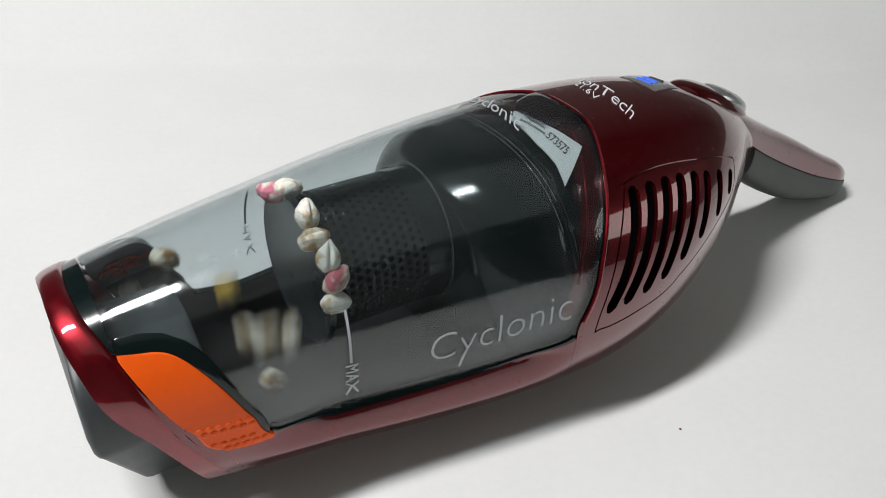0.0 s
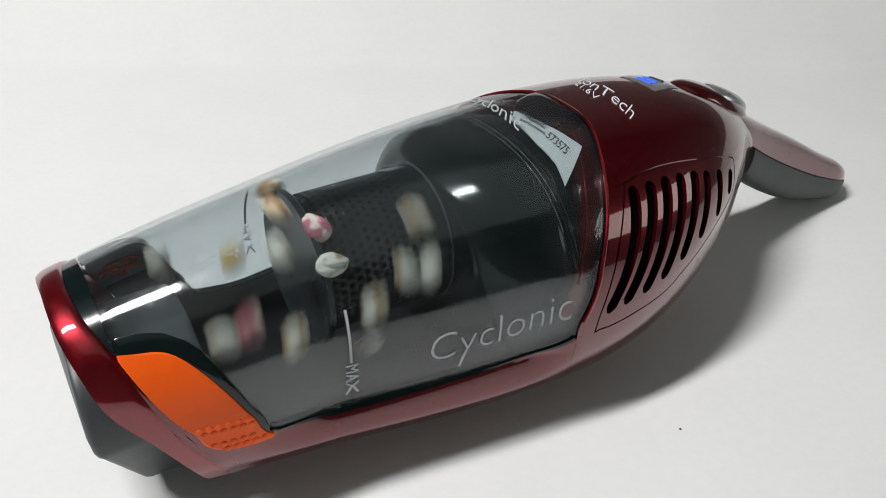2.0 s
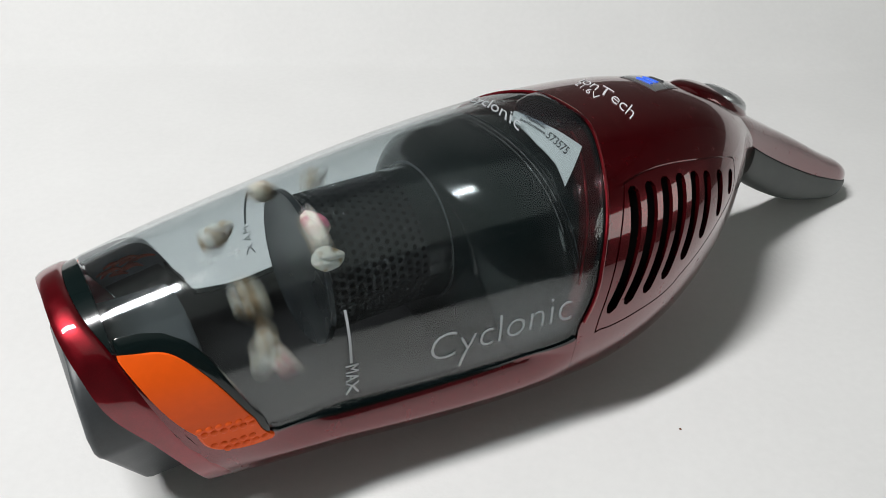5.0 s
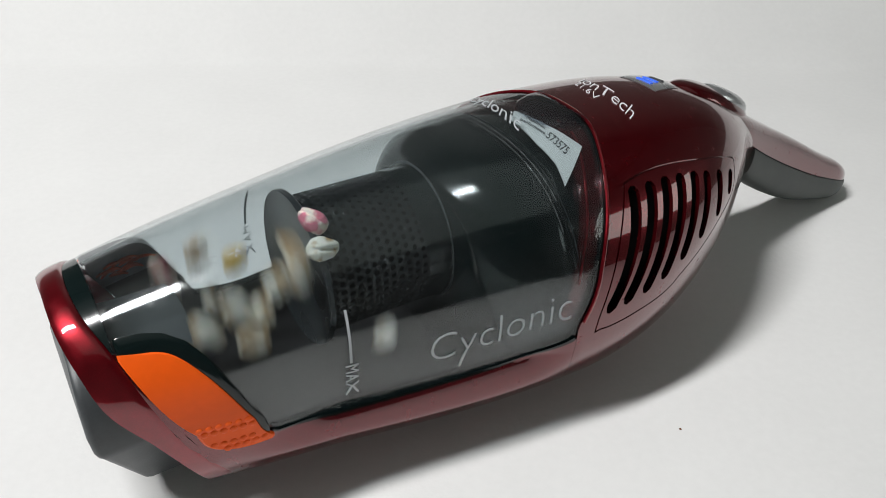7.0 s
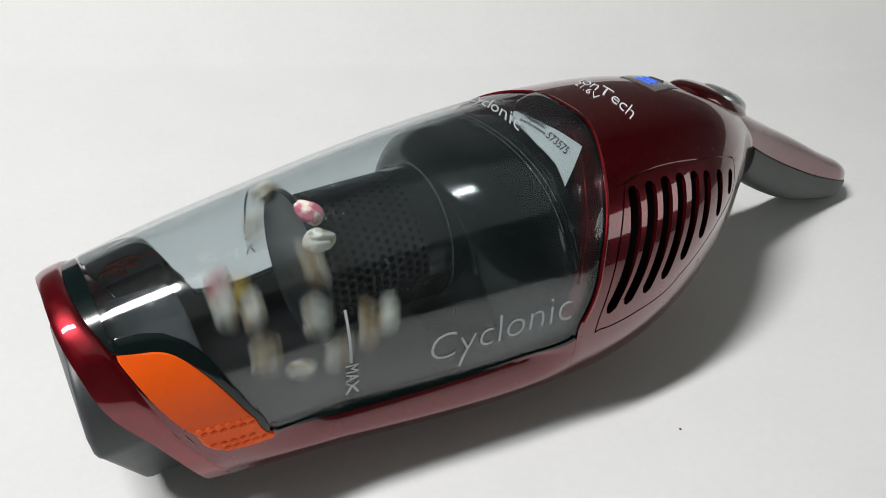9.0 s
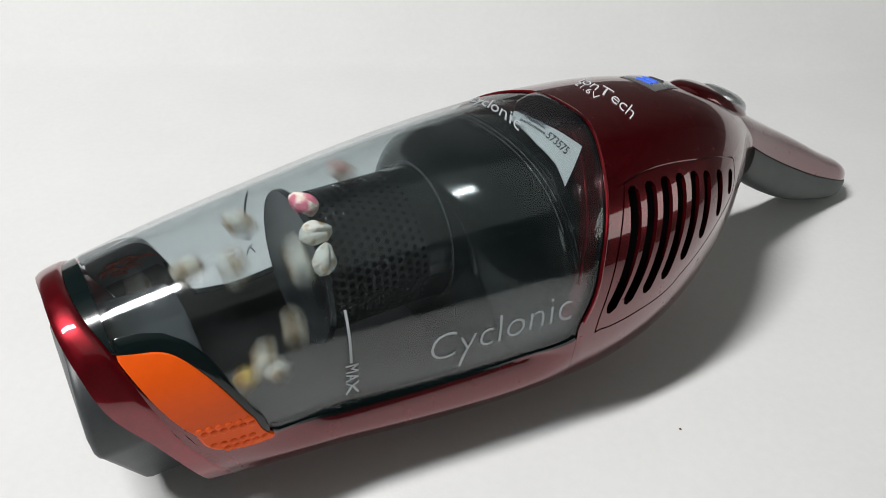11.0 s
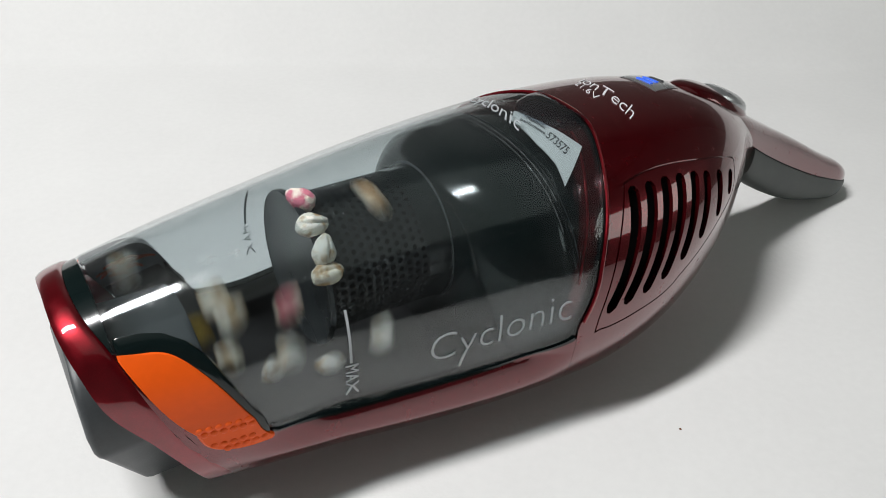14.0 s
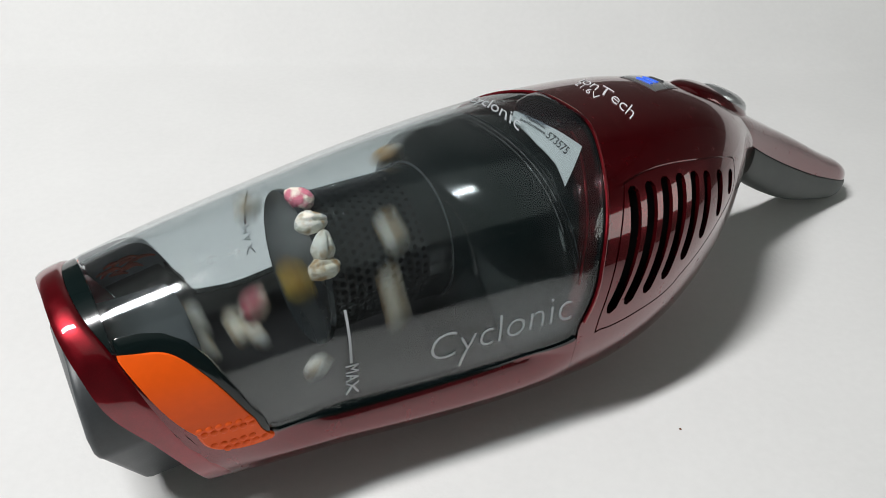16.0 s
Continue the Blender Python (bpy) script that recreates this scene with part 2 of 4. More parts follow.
def shell(name, X, P, out, inn, material_, parent, label="", wrap=False, fun=None, round_edge=0.0):
    v, f = shell_data(X, P, out, inn, wrap, fun, round_edge)
    return mesh_part(name, v, f, material_, parent, label)


def table(pairs):
    a = np.array(pairs, float)
    return lambda q: np.interp(q, a[:, 0], a[:, 1])


def smooth_table(pairs):
    a = np.array(pairs, float)
    return natural(a[:, 0], a[:, 1])


cup_edge = table([(-.02, 38), (0, 38), (.0065, 39.7), (.0122, 43), (.0174, 49.3), (.0219, 59), (.0261, 72.5), (.0309, 87.0), (.0340, 91.8), (.0371, 95.3), (.0575, 98.8), (.0976, 97.6), (.1195, 97.0), (.132, 95.8), (.1408, 93.4), (.1478, 91.4), (.16, 91)])
cup_rear = smooth_table([(0, .1825), (12, .1815), (24, .1764), (40, .1689), (54, .1628), (70, .1566), (82, .1525), (91, .1478), (100, .146)])
rim_front_upper = smooth_table([(0, -.0147), (26, -.0144), (52.7, -.0115), (72.2, -.0073), (90, .0017)])
rim_back_upper = smooth_table([(0, -.0078), (23, -.0063), (43, -.0025), (69, .0025), (90, .0085)])


button_low = smooth_table([(-.0015, 46.5), (.0021, 62.1), (.0072, 78.4), (.0134, 89.6), (.0212, 94.8), (.028, 96.2), (.0366, 96.9)])


def lower_share(a):
    """How far down the lower half of the section an angle lies, 0 to 1."""
    return np.abs(np.cos(np.radians(np.maximum(a, 90)))) ** 0.526


def rim_front(a):
    return np.where(a < 90, rim_front_upper(np.minimum(a, 90)), 0.0017 + 0.0184 * lower_share(a))


def rim_back(a):
    return np.where(a < 90, rim_back_upper(np.minimum(a, 90)), 0.0085 + 0.0200 * lower_share(a))




# ---- setting ----


def box(name, x0, x1, y0, y1, z0, z1, material_, kind="structure", label="", category=""):
    bm = bmesh.new()
    bmesh.ops.create_cube(bm, size=1)
    for v in bm.verts:
        v.co = ((x0 + x1) / 2 + v.co.x * (x1 - x0), (y0 + y1) / 2 + v.co.y * (y1 - y0), (z0 + z1) / 2 + v.co.z * (z1 - z0))
    ob = part(name, bm, material_, None)
    return tagged(ob, label, category, kind=kind)


def turned(ob, deg):
    ob.matrix_world = Matrix.Rotation(radians(deg), 4, "Z") @ ob.matrix_world
    return ob


def build_setting():
    """Axes turned by -28 degrees: the wall runs square to the view."""
    deg = -28.5
    back = 0.402
    # paper sheet on the table, curving up slightly into the wall
    bm = bmesh.new()
    prof = [(-0.92, 0.0), (-0.62, 0.0), (-0.3, 0.0), (0.0, 0.0), (0.2, 0.0), (back - 0.02, 0.0)]
    for i in range(1, 9):
        a = i / 8 * radians(42)
        prof.append((back - 0.02 + 0.03 * math.sin(a), 0.03 - 0.03 * math.cos(a)))
    prof.append((prof[-1][0] + 0.16, prof[-1][1] + 0.16 * math.tan(radians(42))))
    rows = []
    for y, z in prof:
        rows.append([bm.verts.new((x, y, z)) for x in np.linspace(-1.1, 1.3, 25)])
    under = []
    for y, z in prof:
        under.append([bm.verts.new((x, y + (0.003 if y >= back - 0.019 else 0), z - 0.004)) for x in np.linspace(-1.1, 1.3, 25)])
    n = len(prof)
    for i in range(n - 1):
        for j in range(24):
            bm.faces.new((rows[i][j], rows[i][j + 1], rows[i + 1][j + 1], rows[i + 1][j]))
            bm.faces.new((under[i][j], under[i + 1][j], under[i + 1][j + 1], under[i][j + 1]))
    for j in range(24):
        bm.faces.new((rows[0][j + 1], rows[0][j], under[0][j], under[0][j + 1]))
        bm.faces.new((rows[-1][j], rows[-1][j + 1], under[-1][j + 1], under[-1][j]))
    for i in range(n - 1):
        bm.faces.new((rows[i][0], rows[i + 1][0], under[i + 1][0], under[i][0]))
        bm.faces.new((rows[i + 1][-1], rows[i][-1], under[i][-1], under[i + 1][-1]))
    sheet = part("ground", bm, PAPER, None)
    turned(tagged(sheet, "white matte paper sheet bent up behind the vacuum", "paper backdrop", kind="structure"), deg)
    turned(box("table", -1.2, 1.4, -0.96, 0.62, -0.044, -0.005, WALL, label="pale table under the paper sweep", category="table"), deg)
    turned(box("floor", -2.2, 2.4, -2.2, 1.6, -0.80, -0.74, FLOOR, label="dark room floor", category="floor"), deg)
    turned(box("wall_north", -2.2, 2.4, 1.6, 1.66, -0.74, 2.5, ROOM, label="plain dim room wall", category="wall"), deg)
    turned(box("wall_south", -2.2, 2.4, -2.26, -2.2, -0.74, 2.5, ROOM, label="plain dim room wall", category="wall"), deg)
    turned(box("wall_east", 2.4, 2.46, -2.2, 1.6, -0.74, 2.5, ROOM, label="plain dim room wall", category="wall"), deg)
    turned(box("wall_west", -2.26, -2.2, -2.2, 1.6, -0.74, 2.5, ROOM, label="plain dim room wall", category="wall"), deg)
    turned(box("ceiling", -2.2, 2.4, -2.2, 1.6, 2.5, 2.56, ROOM, label="plain dim room ceiling", category="ceiling"), deg)


build_setting()

# ---- the vacuum ----
vac = new("handheld_vacuum")
vac.empty_display_size = 0.02
vac.location = (0, 0, LIFT)
tagged(vac, "dark red handheld vacuum with clear dust cup, lying on white paper", "vacuum cleaner")


def grid(ns, nt):
    return np.meshgrid(np.linspace(0, 1, ns), np.linspace(-1, 1, nt), indexing="ij")


def ribbon(points, normals, half, up, down, closed=False, cap=True):
    """A strip of given half width along points: outer and inner faces."""
    n = len(points)
    d = np.gradient(points, axis=0)
    if closed:
        d = np.roll(points, -1, 0) - np.roll(points, 1, 0)
    side = np.cross(normals, d)
    side /= np.linalg.norm(side, axis=1, keepdims=True)
    h = np.full((n, 1), half) if np.ndim(half) == 0 else np.asarray(half)[:, None]
    v = np.concatenate([points + side * h + normals * up, points - side * h + normals * up,
                        points - side * h + normals * down, points + side * h + normals * down])
    f = []
    for i in range(n if closed else n - 1):
        j = (i + 1) % n
        for q in range(4):
            r = (q + 1) % 4
            f.append((q * n + i, q * n + j, r * n + j, r * n + i))
    if not closed:
        f.append((0, n, 2 * n, 3 * n)), f.append((n - 1, 4 * n - 1, 3 * n - 1, 2 * n - 1))
    return v, f


def hull_line(x, phi):
    p = hull(x, phi, 0.0)
    n = hull(x, phi, 0.001) - p
    return p, n / np.linalg.norm(n, axis=1, keepdims=True)


def build_cup():
    S, T = grid(90, 120)
    x = S * 0
    for _ in range(12):
        edge = cup_edge(x) - 0.6
        phi = T * edge
        x0 = -0.0022 + 0 * S
        x = x0 + (cup_rear(np.abs(phi)) - 0.0006 - x0) * S
    cup = shell("dust_cup", x, phi, -0.0001, -0.0019, CLEAR, vac, "clear smoky plastic dust cup", round_edge=0.0003)
    # dark front seal of the cup
    S, T = grid(6, 60)
    phi = T * 42
    x0 = rim_back(np.abs(phi)) + 0.0002
    x = x0 + (np.maximum(-0.0021 + 0 * S, x0 + 0.0006) - x0) * S
    shell("cup_seal", x, phi, -0.0003, -0.0035, BLACK, vac, "black front seal of the cup")
    # dark seam that follows the cup's rear edge
    S, T = grid(3, 140)
    phi = T * 91
    x = cup_rear(np.abs(phi)) - 0.0004 + 0.0010 * S
    shell("rear_seal", x, phi, -0.0007, -0.004, BLACK, vac, "black seam")
    # thick lens-like lip of the cup under the housing's tongue
    S, T = grid(24, 48)
    phi = -0.6 + T * 12.2
    front = 0.1652 + 0.0135 * np.abs(T) ** 3
    x = front + (0.1824 + 0.0016 * T * T - front) * S
    v, f = shell_data(x, phi, 0.0, -0.0016)
    n = x.size
    v[:n] = hull(x, phi, 0.0014 * np.sin(np.pi * np.clip(S, 0, 1)) ** 0.7 * (1 - T ** 4) + 0.0002).reshape(-1, 3)
    mesh_part("cup_lip", v, f, LIP_CLEAR, cup, "dark glossy lip of the cup")
    t = np.linspace(-0.95, 0.95, 40)
    p, nn = hull_line(0.1816 + 0.0016 * t * t, -0.6 + t * 12.2)
    v, f = ribbon(p, nn, 0.0006, 0.0011, 0.0)
    mesh_part("lip_edge", v, f, LIP_CLEAR, cup, "rounded glossy edge of the lip")
    # rounded red lip of the motor housing behind the seam, lit edge painted in
    ph = np.linspace(-80, 88, 160)
    c = hull(cup_rear(np.abs(ph)) + 0.0013, ph, -0.0001)
    d = np.gradient(c, axis=0)
    d /= np.linalg.norm(d, axis=1, keepdims=True)
    nn = hull(cup_rear(np.abs(ph)) + 0.0013, ph, 0.001) - hull(cup_rear(np.abs(ph)) + 0.0013, ph, 0.0)
    nn /= np.linalg.norm(nn, axis=1, keepdims=True)
    sd = np.cross(nn, d)
    k = 10
    v = np.concatenate([c + 0.0007 * (nn * math.cos(q) + sd * math.sin(q)) for q in np.linspace(0, 2 * math.pi, k, endpoint=False)])
    n = len(ph)
    f = [(j * n + i, j * n + i + 1, (j + 1) % k * n + i + 1, (j + 1) % k * n + i) for j in range(k) for i in range(n - 1)]
    f += [tuple(j * n for j in range(k)), tuple(j * n + n - 1 for j in reversed(range(k)))]
    mesh_part("housing_lip", v, f, RED_LIT, vac, "red rounded lip, painted brighter as its lit edge")
    return cup


cup = build_cup()


def build_rim():
    S, T = grid(10, 150)
    phi = T * 122
    a = np.abs(phi)
    x = rim_front(a) + (rim_back(a) - rim_front(a)) * S
    bulge = 0.0009 * np.sin(np.pi * S) ** 0.6 * np.clip((80 - a) / 40, 0, 1) - 0.0004 * (S > 0.99)
    v, f = shell_data(x, phi, 0.0, -0.005)
    ns, nt = x.shape
    v[:ns * nt] = hull(x, phi, bulge).reshape(-1, 3)
    mesh_part("nose_rim", v, f, RED_LIT, vac, "glossy red nose rim")


build_rim()


def build_tub():
    """Red lower housing under the cup, with a dark liner."""
    n, m = 190, 200
    s = np.linspace(0, 1, n)[:, None]
    t = np.linspace(0, 1, m)[None, :]
    x = -0.006 + (0.1478 + 0.006) * s + 0 * t
    for _ in range(40):
        e = np.where(x < 0.0371, np.maximum(cup_edge(x) + 0.5, button_low(x) - 3), cup_edge(x) + 0.5)
        far = np.maximum(cup_edge(x) + 0.5, 78.0)
        phi = e + (360 - e - far) * t
        a = np.where(phi > 180, 360 - phi, phi)
        x0 = rim_back(np.minimum(a, 122)) + 0.0001
        x1 = np.where(a < 91, np.minimum(cup_rear(a) + 0.0008, 0.1486), 0.1486)
        x = 0.7 * x + 0.3 * (x0 + (x1 - x0) * s)
    shell("lower_housing", x, phi, 0.0, -0.0014, RED, vac, "dark red lower housing")
    shell("housing_liner", x, phi, -0.0016, -0.0030, LINER, vac, "dark inner lining")
    # black gap between cup and housing
    xs = np.linspace(0.036, 0.1478, 60)[:, None]
    tt = np.linspace(-1, 1, 3)[None, :]
    for side in (1, -1):
        shell("gasket", xs + 0 * tt, side * (cup_edge(xs) + 0.3 + 0.5 * tt), 0.0002, -0.0032, BLACK, vac, "black gasket line")


build_tub()
vent_slots = [((.1807, 45.1), (.1625, 86.8)), ((.1894, 45.7), (.1707, 86.2)), ((.1978, 46.7), (.1803, 85.6)), ((.2061, 48.4), (.1902, 84.5)),
              ((.2147, 50.8), (.2013, 82.2)), ((.2228, 54.2), (.2140, 80.1)), ((.2326, 58.2), (.2289, 79.2)), ((.2435, 63.4), (.2411, 75.8))]


def slot_path(a, b, n=26):
    """A slot's middle line: bowed a little."""
    k = np.linspace(-0.03, 1.03, n)
    return a[0] + (b[0] - a[0]) * (k * 0.55 + 0.45 * k**2), a[1] + (b[1] - a[1]) * k


def build_rear():
    n, m = 110, 180
    s = np.linspace(0, 1, n)[:, None]
    phi = np.linspace(-180, 180, m, endpoint=False)[None, :] + 0 * s
    a = np.abs(phi)
    x0 = np.where(a < 91, np.minimum(cup_rear(np.minimum(a, 100)) + 0.0008, 1), 0.1487)
    k = np.clip((a - 86) / 5, 0, 1)
    x0 = np.where(a < 91, x0 * (1 - k) + 0.1487 * k, x0)
    x = x0 + (0.2990 - x0) * s
    v, f = shell_data(x, phi, 0.0, -0.0017, wrap=True)
    nt = m
    f = [q for q in f if not (min(q) >= (n - 1) * nt and max(q) < n * nt)]
    ob = mesh_part("rear_housing", v, f, RED, vac, "dark red lacquered motor housing")
    # slots cut through the wall
    vv, ff = [], []
    for a_, b_ in vent_slots:
        xs, ph = slot_path(a_, b_)
        p, nn = hull_line(xs, ph)
        run = np.concatenate([[0], np.cumsum(np.linalg.norm(np.diff(p, axis=0), axis=1))])
        end = np.minimum(run, run[-1] - run)
        half = 0.0026 * np.sqrt(np.clip(1 - (1 - np.clip(end / 0.0026, 0, 1)) ** 2, 0.12, 1))
        rv, rf = ribbon(p, nn, half, 0.004, -0.0055)
        ff += [tuple(i + len(vv) for i in q) for q in rf]
        vv += [tuple(q) for q in rv]
    # panel line round the slots
    outline = [(.1795, 41.5), (.1927, 40.5), (.2085, 42.9), (.2300, 50.0), (.2465, 57.5), (.2490, 63.0), (.2453, 78), (.2299, 83.5), (.2010, 90), (.1782, 91.2), (.1600, 91.4), (.1575, 89.0), (.1667, 64.2), (.1765, 44.5)]
    cx, cp = [], []
    for i in range(len(outline)):
        q0, q1, q2, q3 = (np.array(outline[(i + d) % len(outline)]) for d in (-1, 0, 1, 2))
        for u in np.linspace(0, 1, 8, endpoint=False):
            c = 0.5 * (2 * q1 + (q2 - q0) * u + (2 * q0 - 5 * q1 + 4 * q2 - q3) * u**2 + (3 * q1 - q0 - 3 * q2 + q3) * u**3)
            cx.append(c[0]), cp.append(c[1])
    p, nn = hull_line(np.array(cx), np.array(cp))
    rv, rf = ribbon(p, nn, 0.00035, 0.002, -0.0008, closed=True)
    ff += [tuple(i + len(vv) for i in q) for q in rf]
    vv += [tuple(q) for q in rv]
    cutter = mesh_part("cutter", vv, ff, BLACK, vac)
    mod = ob.modifiers.new("slots", "BOOLEAN")
    mod.object, mod.operation, mod.solver = cutter, "DIFFERENCE", "EXACT"
    mod.use_self = True
    bpy.context.view_layer.update()
    me = bpy.data.meshes.new_from_object(ob.evaluated_get(bpy.context.evaluated_depsgraph_get()))
    ob.modifiers.clear()
    ob.data = me
    me.materials.clear()
    finish(me, RED, 38)
    old = cutter.data
    bpy.data.objects.remove(cutter)
    bpy.data.meshes.remove(old)
    # near-black shell in the motor compartment: shade behind the slots put into its colour
    s2 = np.linspace(0, 1, 30)[:, None]
    ph = np.linspace(-180, 180, 60, endpoint=False)[None, :] + 0 * s2
    v, f = shell_data(0.170 + (0.28 - 0.170) * s2 + 0 * ph, ph, -0.0095, -0.0115, wrap=True)
    mesh_part("motor_cover", v, f, VOID, vac, "near-black inner shell for the shade behind the vent slots")


build_rear()


def build_button():
    top = smooth_table([(-.0015, 44.3), (.005, 47.1), (.0121, 51.1), (.0182, 61.2), (.0242, 74.3), (.0308, 88.7), (.0366, 95.6)])
    s = np.linspace(0, 1, 50)[:, None]
    t = np.linspace(0, 1, 40)[None, :]
    x = -0.0013 + (0.0364 + 0.0013) * s + 0 * t
    phi = top(x) + (button_low(x) - top(x)) * t
    for side in (1, -1):
        v, f = shell_data(x, side * phi, 0.0012 if side > 0 else -0.0004, -0.001 if side > 0 else -0.0013, round_edge=0.0007 if side > 0 else 0.0002)
        ob = mesh_part("release_button", v, f, ORANGE, vac, "orange cup release button with raised grip dots")
        # grip dots: small rings
        for i, (x0, p0, count) in enumerate(((.0143, 87.4, 6), (.0155, 89.5, 7), (.0178, 91.7, 6), (.0215, 93.7, 5))):
            for k in range(count):
                xx, pp = x0 + 0.0029 * k, p0 + 0.1 * k
                if not (top(xx) + 2 < pp < button_low(xx) - 0.5):
                    continue
                c, nn = hull_line(np.array([xx]), np.array([side * pp]))
                bm = bmesh.new()
                bmesh.ops.create_uvsphere(bm, u_segments=10, v_segments=6, radius=0.00125)
                for vert in bm.verts:
                    vert.co.z *= 0.5
                q = Vector(nn[0]).to_track_quat("Z", "Y").to_matrix().to_4x4()
                bmesh.ops.transform(bm, matrix=Matrix.Translation(Vector(c[0] + nn[0] * 0.0011)) @ q, verts=bm.verts)
                part("grip_dot", bm, ORANGE, ob)
        # black surround between button and cup
        xx = -0.0010 + (0.0350 + 0.0010) * s + 0 * t[:, :6]
        tt = np.linspace(0, 1, 6)[None, :]
        pa, pb = cup_edge(xx) - 1.2, top(xx) + 0.8
        shell("button_surround", xx, side * (pa + (pb - pa) * tt), 0.0007 if side > 0 else -0.0002, -0.003, BLACK if side > 0 else SMOKE, vac, "glossy black button surround" if side > 0 else "smoky grey button surround", round_edge=0.0003)


build_button()


def build_nozzle():
    """Grey suction mouth below the nose: upright sides, chamfered below, its mouth cut back towards the table."""
    levels = [(.0650, -.0125, .0060), (.0640, -.0140, .0110), (.0605, -.0146, .0195), (.0540, -.0152, .0250), (.0460, -.0154, .0274),
              (.0400, -.0148, .0280), (.0375, -.0141, .0275), (.0358, -.0133, .0266), (.0085, -.0026, .0155), (.0065, -.0014, .0142), (.0060, .0000, .0130)]
    m, corner = 10, 0.0022
    verts, faces = [], []
    for z, xf, w in levels:
        ring = []
        for cx, cy, a0 in ((xf + corner, -w + corner, 270), (xf + corner, w - corner, 180), (0.024 - corner, w - corner, 90), (0.024 - corner, -w + corner, 0)):
            for q in range(m):
                a = radians(a0 - 90 * q / (m - 1))
                ring.append((cx + corner * math.cos(a), cy + corner * math.sin(a), z))
        verts += ring
    k = 4 * m
    for i in range(len(levels) - 1):
        for j in range(k):
            n = (j + 1) % k
            faces.append((i * k + j, i * k + n, (i + 1) * k + n, (i + 1) * k + j))
    faces.append(tuple(range(k)))
    faces.append(tuple((len(levels) - 1) * k + j for j in reversed(range(k))))
    mesh_part("nozzle", verts, faces, GREY, vac, "matte grey suction nozzle", 28)


build_nozzle()


def build_handle():
    top = smooth_table([(.262, .0910), (.285, .0815), (.3037, .0720), (.3300, .0585), (.3531, .0468), (.385, .0300), (.405, .0190), (.4155, .0100)])
    bot = smooth_table([(.262, .066), (.285, .052), (.305, .038), (.325, .0255), (.345, .0150), (.365, .0070), (.385, .0020), (.405, .0005), (.4155, .0060)])
    wid = smooth_table([(.262, .0170), (.285, .0168), (.30, .0150), (.33, .0122), (.35, .0115), (.39, .0118), (.405, .0100), (.4155, .0040)])

    def tube(x, phi, off=0.0):
        p = np.radians(phi)
        t, b, w = top(x), bot(x), wid(x)
        c, h = (t + b) / 2, (t - b) / 2
        sy, sz = np.sin(p), np.cos(p)
        o = np.asarray(off)
        y = -(w + o) * np.sign(sy) * np.abs(sy) ** 0.62
        z = c + (h + o) * np.sign(sz) * np.abs(sz) ** 0.62
        return np.stack([x + 0 * y, y, z], -1)

    s = np.linspace(0, 1, 50)[:, None] ** 0.9
    t = np.linspace(-1, 1, 60)[None, :]
    x = 0.262 + (0.4155 - 0.262) * s + 0 * t
    shell("handle", x, t * 87 + 0 * s, 0.0, -0.003, RED, vac, "dark red handle", fun=tube)
    xg = 0.300 + (0.4150 - 0.300) * s + 0 * t
    shell("grip", xg, 180 + t * 92 + 0 * s, 0.0006, -0.003, GRIP, vac, "soft grey handle grip", fun=tube, round_edge=0.0005)
    bm = bmesh.new()
    bmesh.ops.create_uvsphere(bm, u_segments=24, v_segments=12, radius=0.004)
    bmesh.ops.transform(bm, matrix=Matrix.Translation((0.4130, 0, 0.0095)) @ Matrix.Diagonal((0.8, 1.3, 0.9, 1)), verts=bm.verts)
    part("handle_tip", bm, RED, vac)


build_handle()


def ellipsoid(name, at, size, tilt, material_, parent, label="", power=1.0, seg=40):
    bm = bmesh.new()
    bmesh.ops.create_uvsphere(bm, u_segments=seg, v_segments=seg // 2, radius=1)
    for v in bm.verts:
        v.co = Vector([math.copysign(abs(c) ** power, c) for c in v.co])
    m = Matrix.Translation(at) @ Matrix.Rotation(radians(tilt), 4, "Y") @ Matrix.Diagonal((*size, 1))
    bmesh.ops.transform(bm, matrix=m, verts=bm.verts)
    return part(name, bm, material_, parent, label)


ellipsoid("switch_housing", (0.2745, 0.001, 0.0818), (0.028, 0.0140, 0.0090), 26, RED, vac, "raised red switch surround", 0.85)
switch = ellipsoid("power_switch", (0.2815, -0.0010, 0.0835), (0.0165, 0.0092, 0.0062), 26, SILVER, vac, "silver sliding power switch", 0.8)
for i in (-1, 0, 1):
    ellipsoid("grip_ridge", (0.2815 + 0.003 * i, -0.0010, 0.0893 - 0.0014 * i), (0.0006, 0.004, 0.0006), 25, GREY, switch, "", 1, 12)


